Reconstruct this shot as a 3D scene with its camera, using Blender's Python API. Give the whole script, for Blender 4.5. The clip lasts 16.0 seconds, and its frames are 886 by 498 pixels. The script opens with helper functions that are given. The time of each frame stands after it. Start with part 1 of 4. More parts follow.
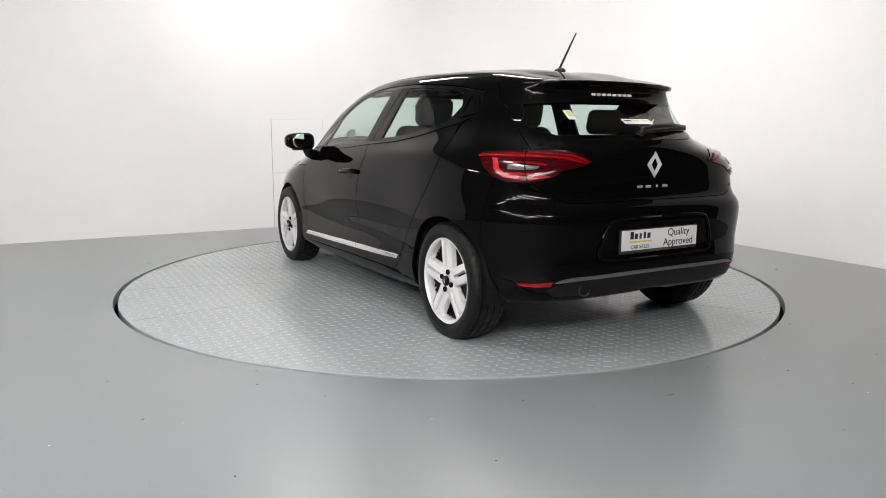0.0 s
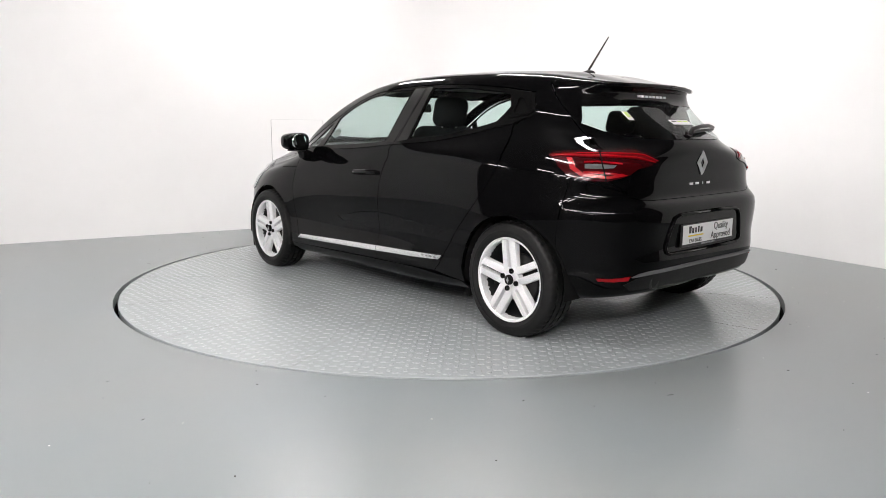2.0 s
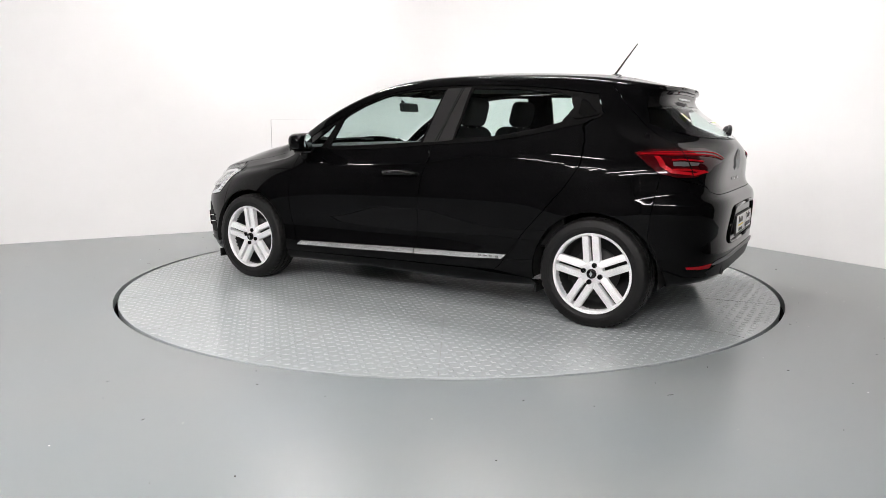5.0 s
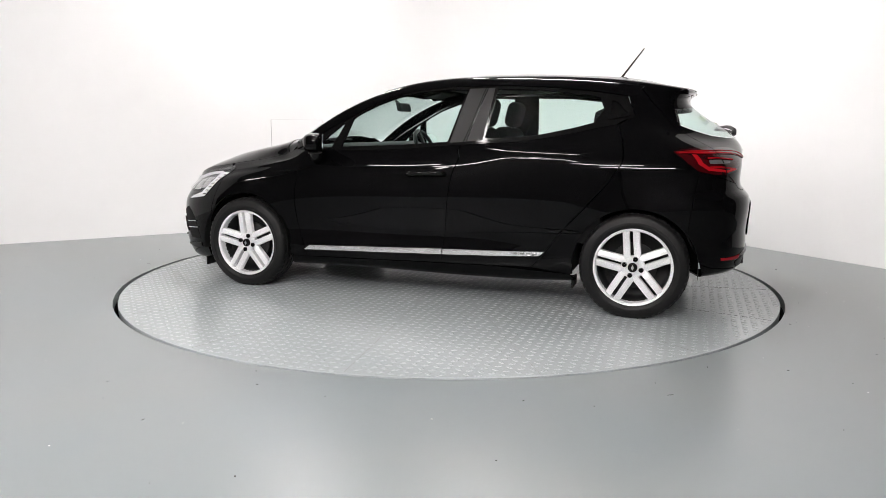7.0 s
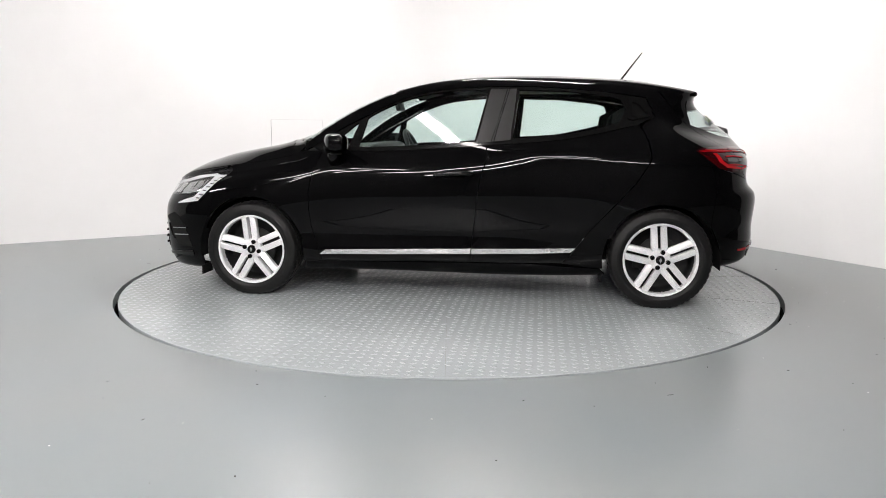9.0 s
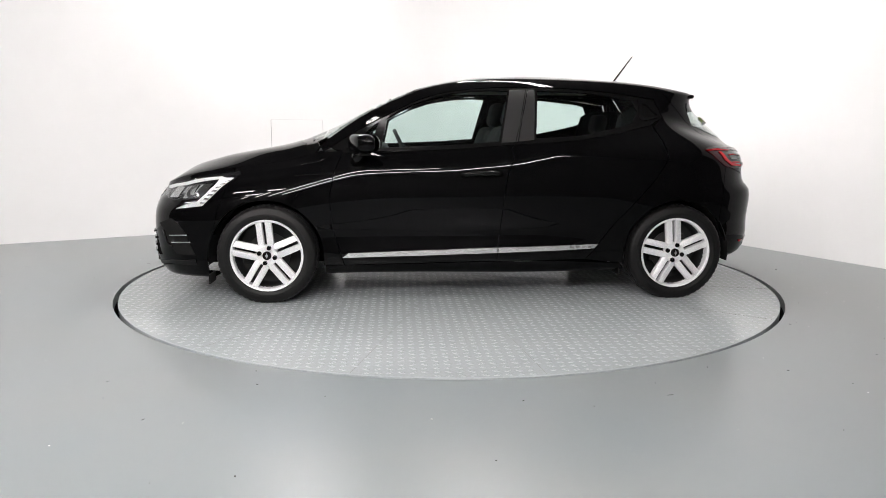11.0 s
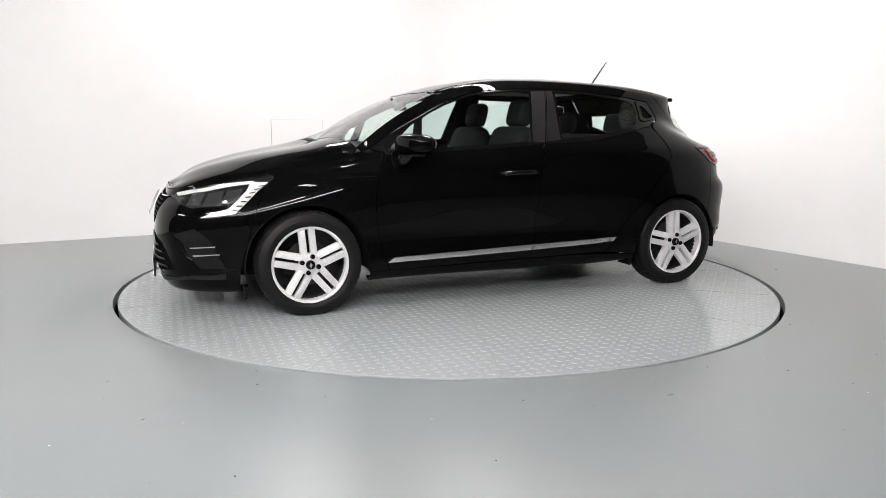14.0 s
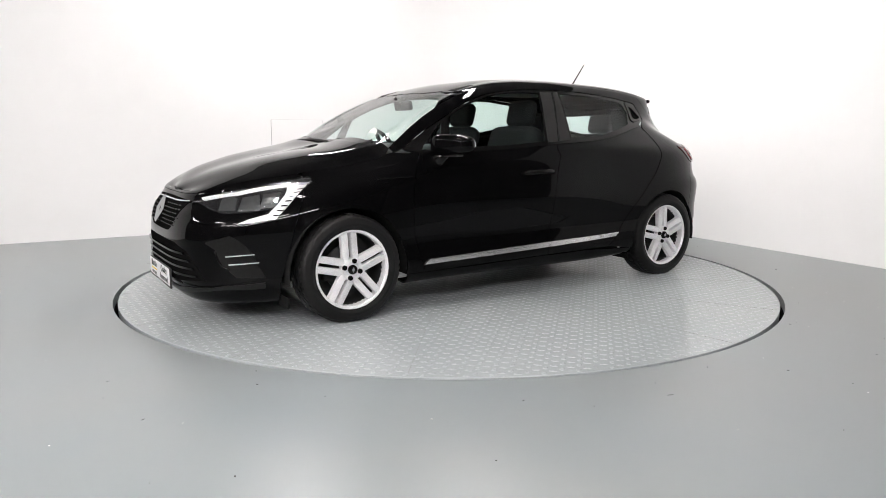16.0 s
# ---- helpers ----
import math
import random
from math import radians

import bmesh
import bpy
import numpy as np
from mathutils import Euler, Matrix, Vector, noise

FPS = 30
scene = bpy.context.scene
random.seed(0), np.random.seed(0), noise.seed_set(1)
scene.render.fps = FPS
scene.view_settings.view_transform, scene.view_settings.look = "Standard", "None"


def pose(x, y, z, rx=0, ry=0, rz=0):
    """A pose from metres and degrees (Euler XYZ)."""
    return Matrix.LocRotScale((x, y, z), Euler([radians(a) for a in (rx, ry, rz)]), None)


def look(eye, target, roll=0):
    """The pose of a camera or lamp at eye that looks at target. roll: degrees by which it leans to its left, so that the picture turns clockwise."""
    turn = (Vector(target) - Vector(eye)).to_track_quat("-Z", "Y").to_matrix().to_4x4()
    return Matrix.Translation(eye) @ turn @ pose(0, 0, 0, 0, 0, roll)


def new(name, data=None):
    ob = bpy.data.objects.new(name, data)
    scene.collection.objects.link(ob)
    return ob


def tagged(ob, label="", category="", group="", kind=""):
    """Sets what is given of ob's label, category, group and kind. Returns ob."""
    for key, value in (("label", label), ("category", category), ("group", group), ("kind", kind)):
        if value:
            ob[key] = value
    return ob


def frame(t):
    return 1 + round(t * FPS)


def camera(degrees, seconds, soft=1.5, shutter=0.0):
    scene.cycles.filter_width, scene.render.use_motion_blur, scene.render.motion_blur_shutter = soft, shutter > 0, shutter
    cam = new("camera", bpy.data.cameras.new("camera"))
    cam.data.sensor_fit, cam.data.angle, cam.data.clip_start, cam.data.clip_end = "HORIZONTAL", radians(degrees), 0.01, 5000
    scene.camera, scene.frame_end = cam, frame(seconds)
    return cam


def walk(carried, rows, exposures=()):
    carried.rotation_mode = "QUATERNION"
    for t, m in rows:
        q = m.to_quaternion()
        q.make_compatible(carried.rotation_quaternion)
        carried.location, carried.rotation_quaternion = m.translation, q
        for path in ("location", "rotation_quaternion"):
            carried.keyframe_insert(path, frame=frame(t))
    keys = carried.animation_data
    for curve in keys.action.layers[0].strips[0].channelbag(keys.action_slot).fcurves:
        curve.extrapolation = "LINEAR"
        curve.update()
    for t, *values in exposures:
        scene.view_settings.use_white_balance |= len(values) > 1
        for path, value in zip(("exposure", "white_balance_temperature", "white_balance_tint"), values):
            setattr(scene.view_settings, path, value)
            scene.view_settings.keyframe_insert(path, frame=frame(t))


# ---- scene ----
cam = camera(63.96, 16.0, soft=0.8)
# the camera stands still; the turntable carries the car round
walk(cam, [(0.0, look((0, -5.2246, 1.0649), (-0.0363, -0.2928, 0.2429), 0.235)), (16.0, look((0, -5.2246, 1.0649), (-0.0363, -0.2928, 0.2429), 0.235))],
     exposures=[(0.0, -0.25), (0.8, -0.22), (1.6, -0.09), (2.5, -0.03), (9.0, -0.02), (16.0, 0.0)])

# ---- world and light ----
world = bpy.data.worlds.new("room_dark")
world.use_nodes = True
world.node_tree.nodes["Background"].inputs[0].default_value = (0.02, 0.02, 0.022, 1)
scene.world = world
LAMP_POWER = 117.0

TURN_START, TURN_RATE = 120.39, 5.8156   # degrees, degrees per second
CAR_X, CAR_Y = -0.106, -0.028            # the car's middle on the turntable
RING = 2.274


# ---- materials ----
def material(name, color, rough=0.5, metal=0.0, **more):
    m = bpy.data.materials.new(name)
    m.use_nodes = True
    b = m.node_tree.nodes["Principled BSDF"]
    b.inputs["Base Color"].default_value = (*color, 1)
    b.inputs["Roughness"].default_value = rough
    b.inputs["Metallic"].default_value = metal
    for k, v in more.items():
        b.inputs[k.replace("_", " ")].default_value = v
    return m


def noise_node(m, scale, detail=4.0, rough=0.6, coords="Object", stretch=(1, 1, 1)):
    t = m.node_tree
    tc, mp, n = t.nodes.new("ShaderNodeTexCoord"), t.nodes.new("ShaderNodeMapping"), t.nodes.new("ShaderNodeTexNoise")
    t.links.new(tc.outputs[coords], mp.inputs[0])
    mp.inputs["Scale"].default_value = stretch
    t.links.new(mp.outputs[0], n.inputs["Vector"])
    n.inputs["Scale"].default_value, n.inputs["Detail"].default_value, n.inputs["Roughness"].default_value = scale, detail, rough
    return n.outputs["Fac"]


def ramp_node(m, fac, stops):
    t = m.node_tree
    r = t.nodes.new("ShaderNodeValToRGB")
    e = r.color_ramp.elements
    while len(e) < len(stops):
        e.new(0.5)
    for i, (p, c) in enumerate(stops):
        e[i].position = p
        e[i].color = (*c, 1) if len(c) == 3 else c
    t.links.new(fac, r.inputs[0])
    return r.outputs[0]


def mix_node(m, fac, a, b, mode="MIX"):
    t = m.node_tree
    n = t.nodes.new("ShaderNodeMix")
    n.data_type, n.blend_type = "RGBA", mode
    for sock, v in ((n.inputs[0], fac), (n.inputs[6], a), (n.inputs[7], b)):
        if isinstance(v, (int, float)):
            sock.default_value = v
        elif isinstance(v, tuple):
            sock.default_value = (*v, 1)
        else:
            t.links.new(v, sock)
    return n.outputs[2]


def feed(m, socket, out):
    m.node_tree.links.new(out, m.node_tree.nodes["Principled BSDF"].inputs[socket])


def bump(m, height, strength, distance):
    t = m.node_tree
    n = t.nodes.new("ShaderNodeBump")
    n.inputs["Strength"].default_value, n.inputs["Distance"].default_value = strength, distance
    t.links.new(height, n.inputs["Height"])
    feed(m, "Normal", n.outputs[0])


def g(v):
    return (v, v, v)


def floor_material():
    m = material("painted_concrete", (0.3, 0.33, 0.33), 0.3)
    big = noise_node(m, 0.55, 5, 0.6)
    c = mix_node(m, ramp_node(m, big, [(0.3, g(0)), (0.72, g(1))]), (0.222, 0.255, 0.264), (0.258, 0.273, 0.266))
    feed(m, "Base Color", c)
    feed(m, "Roughness", ramp_node(m, big, [(0.2, g(0.27)), (0.8, g(0.33))]))
    return m


def plate_material():
    m = material("grey_tread_plate", (0.34, 0.36, 0.36), 0.2)
    big = noise_node(m, 1.1, 4, 0.6)
    mid = noise_node(m, 6, 5, 0.65)
    fine = noise_node(m, 90, 3, 0.6)
    c = mix_node(m, ramp_node(m, big, [(0.3, g(0)), (0.7, g(1))]), (0.36, 0.398, 0.408), (0.40, 0.427, 0.43))
    c = mix_node(m, ramp_node(m, mid, [(0.56, g(0)), (0.75, g(0.2))]), c, (0.29, 0.305, 0.305))
    c = mix_node(m, ramp_node(m, fine, [(0.4, g(0.2)), (0.6, g(0))]), c, (0.24, 0.25, 0.25))
    feed(m, "Base Color", c)
    feed(m, "Roughness", ramp_node(m, mid, [(0.3, g(0.15)), (0.7, g(0.22))]))
    bump(m, mid, 0.06, 0.004)
    return m


def wall_material(name, lo, hi):
    m = material(name, hi, 0.75)
    c = mix_node(m, ramp_node(m, noise_node(m, 0.8, 5, 0.6), [(0.3, g(0)), (0.7, g(1))]), lo, hi)
    scuff = ramp_node(m, noise_node(m, 7, 6, 0.7), [(0.68, g(0)), (0.85, g(0.25))])
    feed(m, "Base Color", mix_node(m, scuff, c, tuple(v * 0.8 for v in lo)))
    bump(m, noise_node(m, 35, 4, 0.6), 0.12, 0.004)
    return m


def glass_material(name, tint, ior=1.5, rough=0.0):
    m = bpy.data.materials.new(name)
    m.use_nodes = True
    t = m.node_tree
    t.nodes.remove(t.nodes["Principled BSDF"])
    tr, gl, lw, pw, fr, mx = (t.nodes.new("ShaderNode" + k) for k in ("BsdfTransparent", "BsdfGlossy", "LayerWeight", "Math", "MapRange", "MixShader"))
    lw.inputs[0].default_value = 0.5
    pw.operation = "POWER"
    pw.inputs[1].default_value = 5.0
    fr.inputs["To Min"].default_value = ((ior - 1) / (ior + 1)) ** 2
    t.links.new(lw.outputs["Facing"], pw.inputs[0])
    t.links.new(pw.outputs[0], fr.inputs["Value"])
    tr.inputs[0].default_value = (*tint, 1)
    gl.inputs["Roughness"].default_value = rough
    for a, b in ((fr.outputs[0], mx.inputs[0]), (tr.outputs[0], mx.inputs[1]), (gl.outputs[0], mx.inputs[2]), (mx.outputs[0], t.nodes["Material Output"].inputs[0])):
        t.links.new(a, b)
    return m


def glow_material(name, color, power):
    m = material(name, tuple(c * 0.6 for c in color), 0.25)
    b = m.node_tree.nodes["Principled BSDF"]
    b.inputs["Emission Color"].default_value = (*color, 1)
    b.inputs["Emission Strength"].default_value = power
    return m


def paint_material():
    m = material("black_car_paint", (0.002, 0.002, 0.0022), 0.35, 0.0, Specular_IOR_Level=0.0, Coat_Weight=1.0, Coat_Roughness=0.012, Coat_IOR=1.22)
    dust = ramp_node(m, noise_node(m, 300, 2, 0.5), [(0.3, (0.0012, 0.0012, 0.0014)), (0.8, (0.003, 0.003, 0.0032))])
    feed(m, "Base Color", dust)
    return m


def grain_material(name, color, rough, scale, strength=0.15, distance=0.001):
    m = material(name, color, rough, 0.0, Specular_IOR_Level=0.25)
    n = noise_node(m, scale, 4, 0.6)
    feed(m, "Base Color", mix_node(m, ramp_node(m, n, [(0.35, g(0)), (0.65, g(1))]), tuple(c * 0.75 for c in color), tuple(c * 1.2 for c in color)))
    bump(m, n, strength, distance)
    return m


FLOOR = floor_material()
PLATE = plate_material()
WALL = wall_material("white_wall_paint", (0.80, 0.80, 0.795), (0.85, 0.85, 0.845))
BACK_WALL = wall_material("dark_workshop_wall", (0.03, 0.03, 0.03), (0.045, 0.045, 0.045))
CEILING = wall_material("dark_ceiling", (0.10, 0.10, 0.10), (0.14, 0.14, 0.14))
PAINT = paint_material()
GLASS = glass_material("tinted_car_glass", (0.80, 0.90, 0.875))
CLEAR = glass_material("clear_lamp_cover", (0.95, 0.96, 0.96))
TRIM = grain_material("matt_black_trim", (0.011, 0.0107, 0.0107), 0.45, 500)
PIANO = material("gloss_black_plastic", (0.004, 0.004, 0.004), 0.1, 0.0, Specular_IOR_Level=0.22)
BLACK_TRIM = grain_material("black_moulded_plastic", (0.006, 0.006, 0.006), 0.45, 500)
TREAD = grain_material("worn_tread_paint", (0.385, 0.415, 0.421), 0.26, 120, 0.05)
DARK = grain_material("dark_underbody", (0.004, 0.004, 0.004), 0.9, 60)
CLOTH = grain_material("charcoal_seat_cloth", (0.014, 0.014, 0.015), 0.9, 400, 0.3)
CHROME = material("chrome", (0.75, 0.75, 0.76), 0.08, 1.0)
SILVER = grain_material("silver_wheel_paint", (0.84, 0.84, 0.85), 0.3, 1500, 0.01, 0.0002)
SILVER.node_tree.nodes["Principled BSDF"].inputs["Metallic"].default_value = 0.25
RUBBER = grain_material("tyre_rubber", (0.006, 0.006, 0.006), 0.5, 250)
RUBBER.node_tree.nodes["Principled BSDF"].inputs["Specular IOR Level"].default_value = 0.22
RED = material("red_lamp_plastic", (0.26, 0.003, 0.007), 0.12, 0.0, Specular_IOR_Level=0.2, Coat_Weight=0.35, Coat_Roughness=0.02)
RED_MID = material("ruby_lamp_plastic", (0.10, 0.0015, 0.003), 0.1, 0.0, Specular_IOR_Level=0.2, Coat_Weight=0.3, Coat_Roughness=0.02)
RED_DEEP = material("deep_red_lamp_plastic", (0.035, 0.001, 0.002), 0.1, 0.0, Specular_IOR_Level=0.2, Coat_Weight=0.3, Coat_Roughness=0.02)
RED_GUIDE = glow_material("red_light_guide", (0.5, 0.006, 0.012), 0.06)
LAMP_WHITE = material("white_lamp_guide", (0.82, 0.83, 0.84), 0.15)
LAMP_GREY = material("grey_lamp_reflector", (0.42, 0.42, 0.43), 0.2, 0.8)
WHITE = material("white_plate_plastic", (0.86, 0.86, 0.85), 0.35)
BADGE = material("polished_badge_metal", (0.86, 0.86, 0.87), 0.22, 0.7)
STRIP = material("brushed_aluminium_strip", (0.88, 0.88, 0.89), 0.24, 0.85)
INK = material("black_print", (0.015, 0.015, 0.015), 0.5)
YELLOW = material("yellow_print", (0.85, 0.62, 0.04), 0.5)
GREEN = material("lime_sticker", (0.62, 0.75, 0.22), 0.5)
STEEL = material("brushed_steel", (0.45, 0.45, 0.45), 0.35, 1.0)
TUBE = glow_material("lamp_tube", (1.0, 0.948, 0.94), LAMP_POWER)
METAL_WHITE = material("white_sheet_metal", (0.7, 0.7, 0.7), 0.4)
HATCH_SEAM = material("hatch_shadow_gap", (0.42, 0.42, 0.42), 0.8)
HATCH_EDGE = material("hatch_edge", (0.66, 0.66, 0.655), 0.8)
SEAM = material("seam_dirt", (0.19, 0.195, 0.195), 0.8)
GAP = material("dark_gap", (0.006, 0.006, 0.006), 0.9, 0.0, Specular_IOR_Level=0.0)


# ---- mesh helpers ----
def part(name, bm, mat, parent=None, label="", smooth=False):
    """One bmesh as one mesh object under a thing or a part."""
    me = bpy.data.meshes.new(name)
    if smooth:
        for f in bm.faces:
            f.smooth = True
    bm.to_mesh(me)
    bm.free()
    me.materials.append(mat)
    ob = new(name, me)
    if parent:
        ob.parent = parent
    return tagged(ob, label)


def sharp(ob, degrees=35):
    ob.data.set_sharp_from_angle(angle=radians(degrees))
    return ob


def box(bm, size, m=None, bevel=0.0, seg=2):
    r = bmesh.ops.create_cube(bm, size=1.0, matrix=(m or Matrix()) @ Matrix.Diagonal((*size, 1)))
    if bevel:
        es = list({e for v in r["verts"] for e in v.link_edges})
        bmesh.ops.bevel(bm, geom=es, offset=bevel, segments=seg, profile=0.5, affect="EDGES")
    return bm


def prism(bm, outline, h0, h1, m=None):
    """A flat outline of (x, y) raised from z = h0 to h1."""
    m = m or Matrix()
    lo = [bm.verts.new(m @ Vector((x, y, h0))) for x, y in outline]
    hi = [bm.verts.new(m @ Vector((x, y, h1))) for x, y in outline]
    n = len(outline)
    bm.faces.new(hi)
    bm.faces.new(lo[::-1])
    for i in range(n):
        bm.faces.new((lo[i], lo[(i + 1) % n], hi[(i + 1) % n], hi[i]))
    return bm


def lathe(bm, profile, n, m=None, closed=False):
    """Turns (radius, height) pairs round the z axis."""
    m = m or Matrix()
    rings = [[bm.verts.new(m @ Vector((r * math.cos(2 * math.pi * i / n), r * math.sin(2 * math.pi * i / n), h))) for i in range(n)] for r, h in profile]
    k = len(profile)
    for j in range(k if closed else k - 1):
        a, b = rings[j], rings[(j + 1) % k]
        for i in range(n):
            bm.faces.new((a[i], a[(i + 1) % n], b[(i + 1) % n], b[i]))
    return bm


def tube(bm, pts, r, n=8, taper=None):
    """A round bar along pts."""
    pts = [Vector(p) for p in pts]
    rings = []
    for i, p in enumerate(pts):
        d = (pts[min(i + 1, len(pts) - 1)] - pts[max(i - 1, 0)]).normalized()
        a = d.orthogonal().normalized() if i == 0 else (rings[-1][1] - d * rings[-1][1].dot(d)).normalized()
        b = d.cross(a)
        rr = r if taper is None else r + (taper - r) * i / (len(pts) - 1)
        rings.append(([bm.verts.new(p + rr * (a * math.cos(2 * math.pi * k / n) + b * math.sin(2 * math.pi * k / n))) for k in range(n)], a))
    for (p, _), (q, _) in zip(rings, rings[1:]):
        for k in range(n):
            bm.faces.new((p[k], p[(k + 1) % n], q[(k + 1) % n], q[k]))
    bm.faces.new(rings[0][0][::-1])
    bm.faces.new(rings[-1][0])
    return bm


def lettering(name, text, size, m, mat, parent, align="CENTER"):
    """Raised writing in the built-in font, as a mesh."""
    cu = bpy.data.curves.new("writing", "FONT")
    cu.body, cu.size, cu.align_x, cu.extrude = text, size, align, 0.0006
    ob = bpy.data.objects.new("writing", cu)
    me = bpy.data.meshes.new_from_object(ob)
    bpy.data.objects.remove(ob)
    me.transform(m)
    me.materials.clear()
    me.materials.append(mat)
    out = new(name, me)
    out.parent = parent
    return out


# ---- the room ----
CORNER = Vector((1.19, 4.33, 0))
ALONG_L = Vector((-0.870, -0.492, 0))
ALONG_R = Vector((0.492, -0.870, 0))
HEIGHT = 3.7
LEN_L, LEN_R, WHITE_R, CURVE = 10.5, 11.5, 6.8, 1.9


def wall_strip(name, pts, mat, thick=0.15):
    """An upright wall along pts; its thickness lies outside the room."""
    bm = bmesh.new()
    centre = CORNER + ALONG_L * 5 + ALONG_R * 5
    rows = []
    for i, p in enumerate(pts):
        d = (pts[min(i + 1, len(pts) - 1)] - pts[max(i - 1, 0)]).normalized()
        n = Vector((d.y, -d.x, 0))
        if n.dot(centre - p) > 0:
            n = -n
        rows.append([bm.verts.new(q + Vector((0, 0, z))) for q, z in ((p, 0), (p, HEIGHT), (p + n * thick, HEIGHT), (p + n * thick, 0))])
    for a, b in zip(rows, rows[1:]):
        for k in range(4):
            bm.faces.new((a[k], a[(k + 1) % 4], b[(k + 1) % 4], b[k]))
    bm.faces.new(rows[0])
    bm.faces.new(rows[-1][::-1])
    bmesh.ops.recalc_face_normals(bm, faces=bm.faces)
    ob = part(name, bm, mat, smooth=True)
    return sharp(ob, 30)


def room():
    arc = []
    c = CORNER + (ALONG_L + ALONG_R) * CURVE
    for i in range(33):
        a = i / 32 * math.pi / 2
        arc.append(c - ALONG_R * CURVE * math.cos(a) - ALONG_L * CURVE * math.sin(a))
    white = [CORNER + ALONG_L * LEN_L] + arc + [CORNER + ALONG_R * WHITE_R]
    end = CORNER + ALONG_R * LEN_R
    tagged(wall_strip("wall_white", white, WALL), "smooth white painted studio wall with rounded corner", "wall", kind="structure")
    far = CORNER + ALONG_L * LEN_L + ALONG_R * LEN_R
    tagged(wall_strip("wall_return", [white[-1], end], BACK_WALL), "dark workshop wall beyond the white studio corner", "wall", kind="structure")
    tagged(wall_strip("wall_back", [end + ALONG_R * 0.15, far + ALONG_R * 0.15], BACK_WALL), "dark workshop wall opposite the studio corner", "wall", kind="structure")
    tagged(wall_strip("wall_side", [far + ALONG_L * 0.15, white[0] + ALONG_L * 0.15], BACK_WALL), "dark workshop side wall", "wall", kind="structure")
    # floor: one sheet with a round pit for the turntable
    bm = bmesh.new()
    n = 192
    inner = [bm.verts.new(((RING + 0.014) * math.cos(2 * math.pi * i / n), (RING + 0.014) * math.sin(2 * math.pi * i / n), 0)) for i in range(n)]
    lip = [bm.verts.new((v.co.x, v.co.y, -0.06)) for v in inner]
    outer = [bm.verts.new((16 * math.cos(2 * math.pi * i / n), 16 * math.sin(2 * math.pi * i / n), 0)) for i in range(n)]
    for i in range(n):
        j = (i + 1) % n
        bm.faces.new((inner[i], outer[i], outer[j], inner[j]))
        bm.faces.new((lip[i], inner[i], inner[j], lip[j]))
    tagged(part("floor", bm, FLOOR), "glossy grey painted concrete floor with dust specks", "floor", kind="structure")
    bm = bmesh.new()
    lathe(bm, [(0.0005, -0.06), (RING + 0.014, -0.06)], 96)
    tagged(part("pit", bm, GAP), "dark pit under the turntable", "pit", kind="structure")
    bm = bmesh.new()
    a, b = CORNER - (ALONG_L + ALONG_R) * 0.3, CORNER + ALONG_L * (LEN_L + 0.3) + ALONG_R * (LEN_R + 0.3)
    mid = (a + b) / 2
    box(bm, (LEN_L + 0.9, LEN_R + 0.9, 0.2), Matrix.Translation((mid.x, mid.y, HEIGHT + 0.1)) @ Matrix.Rotation(math.atan2(0.492, 0.870), 4, "Z"))
    tagged(part("ceiling", bm, CEILING), "dark workshop ceiling", "ceiling", kind="structure")


def ceiling_lamp(place, turn, length):
    """A batten lamp with a glowing tube under a white tray."""
    root = tagged(new("ceiling_lamp"), "white twin-tube batten lamp hung below the ceiling", "lamp", group="ceiling lamps")
    root.matrix_basis = Matrix.Translation(place) @ Matrix.Rotation(radians(turn), 4, "Z")
    bm = box(bmesh.new(), (length + 0.06, 0.14, 0.05), Matrix.Translation((0, 0, 0.06)), 0.01)
    part("tray", bm, METAL_WHITE, root)
    for y in (-0.045, 0.045):
        part("tube", tube(bmesh.new(), [(-length / 2, y, 0), (length / 2, y, 0)], 0.022, 10), TUBE, root, "glowing white tube", True)
    for x in (-length / 2 - 0.012, length / 2 + 0.012):
        part("end_cap", box(bmesh.new(), (0.024, 0.145, 0.075), Matrix.Translation((x, 0, 0.022)), 0.004), METAL_WHITE, root)
    for x in (-length * 0.35, length * 0.35):
        part("hanger", tube(bmesh.new(), [(x, 0, 0.08), (x, 0, HEIGHT - place[2])], 0.006, 6), STEEL, root)
    return root


def lamps():
    for x, y, turn in LAMPS:
        ceiling_lamp((x, y, LAMP_Z), turn, 1.2)


LAMP_Z = 3.3
LAMPS = [
    (-0.68, -2.41, -60.5), (0.88, -0.09, -60.5), (0.28, 1.06, -60.5), (-1.44, 1.47, -60.5), (-3.94, -4.26, -60.5),
    (-6.37, -1.79, -60.5), (-1.01, -6.9, 29.5), (-2.1, -7.52, 29.5), (-3.19, -8.13, 29.5), (-3.8, -7.05, 29.5),
    (-0.4, -7.99, 29.5), (-1.48, -8.61, 29.5), (-2.57, -9.22, 29.5), (1.78, -6.76, 29.5), (0.72, -7.37, 29.5),
    (-4.28, -8.74, 29.5), (-0.07, -6.36, 29.5), (-4.9, -6.44, 29.5), (-4.01, -5.96, -60.5), (-2.92, -6.26, -60.5)]
room()
lamps()


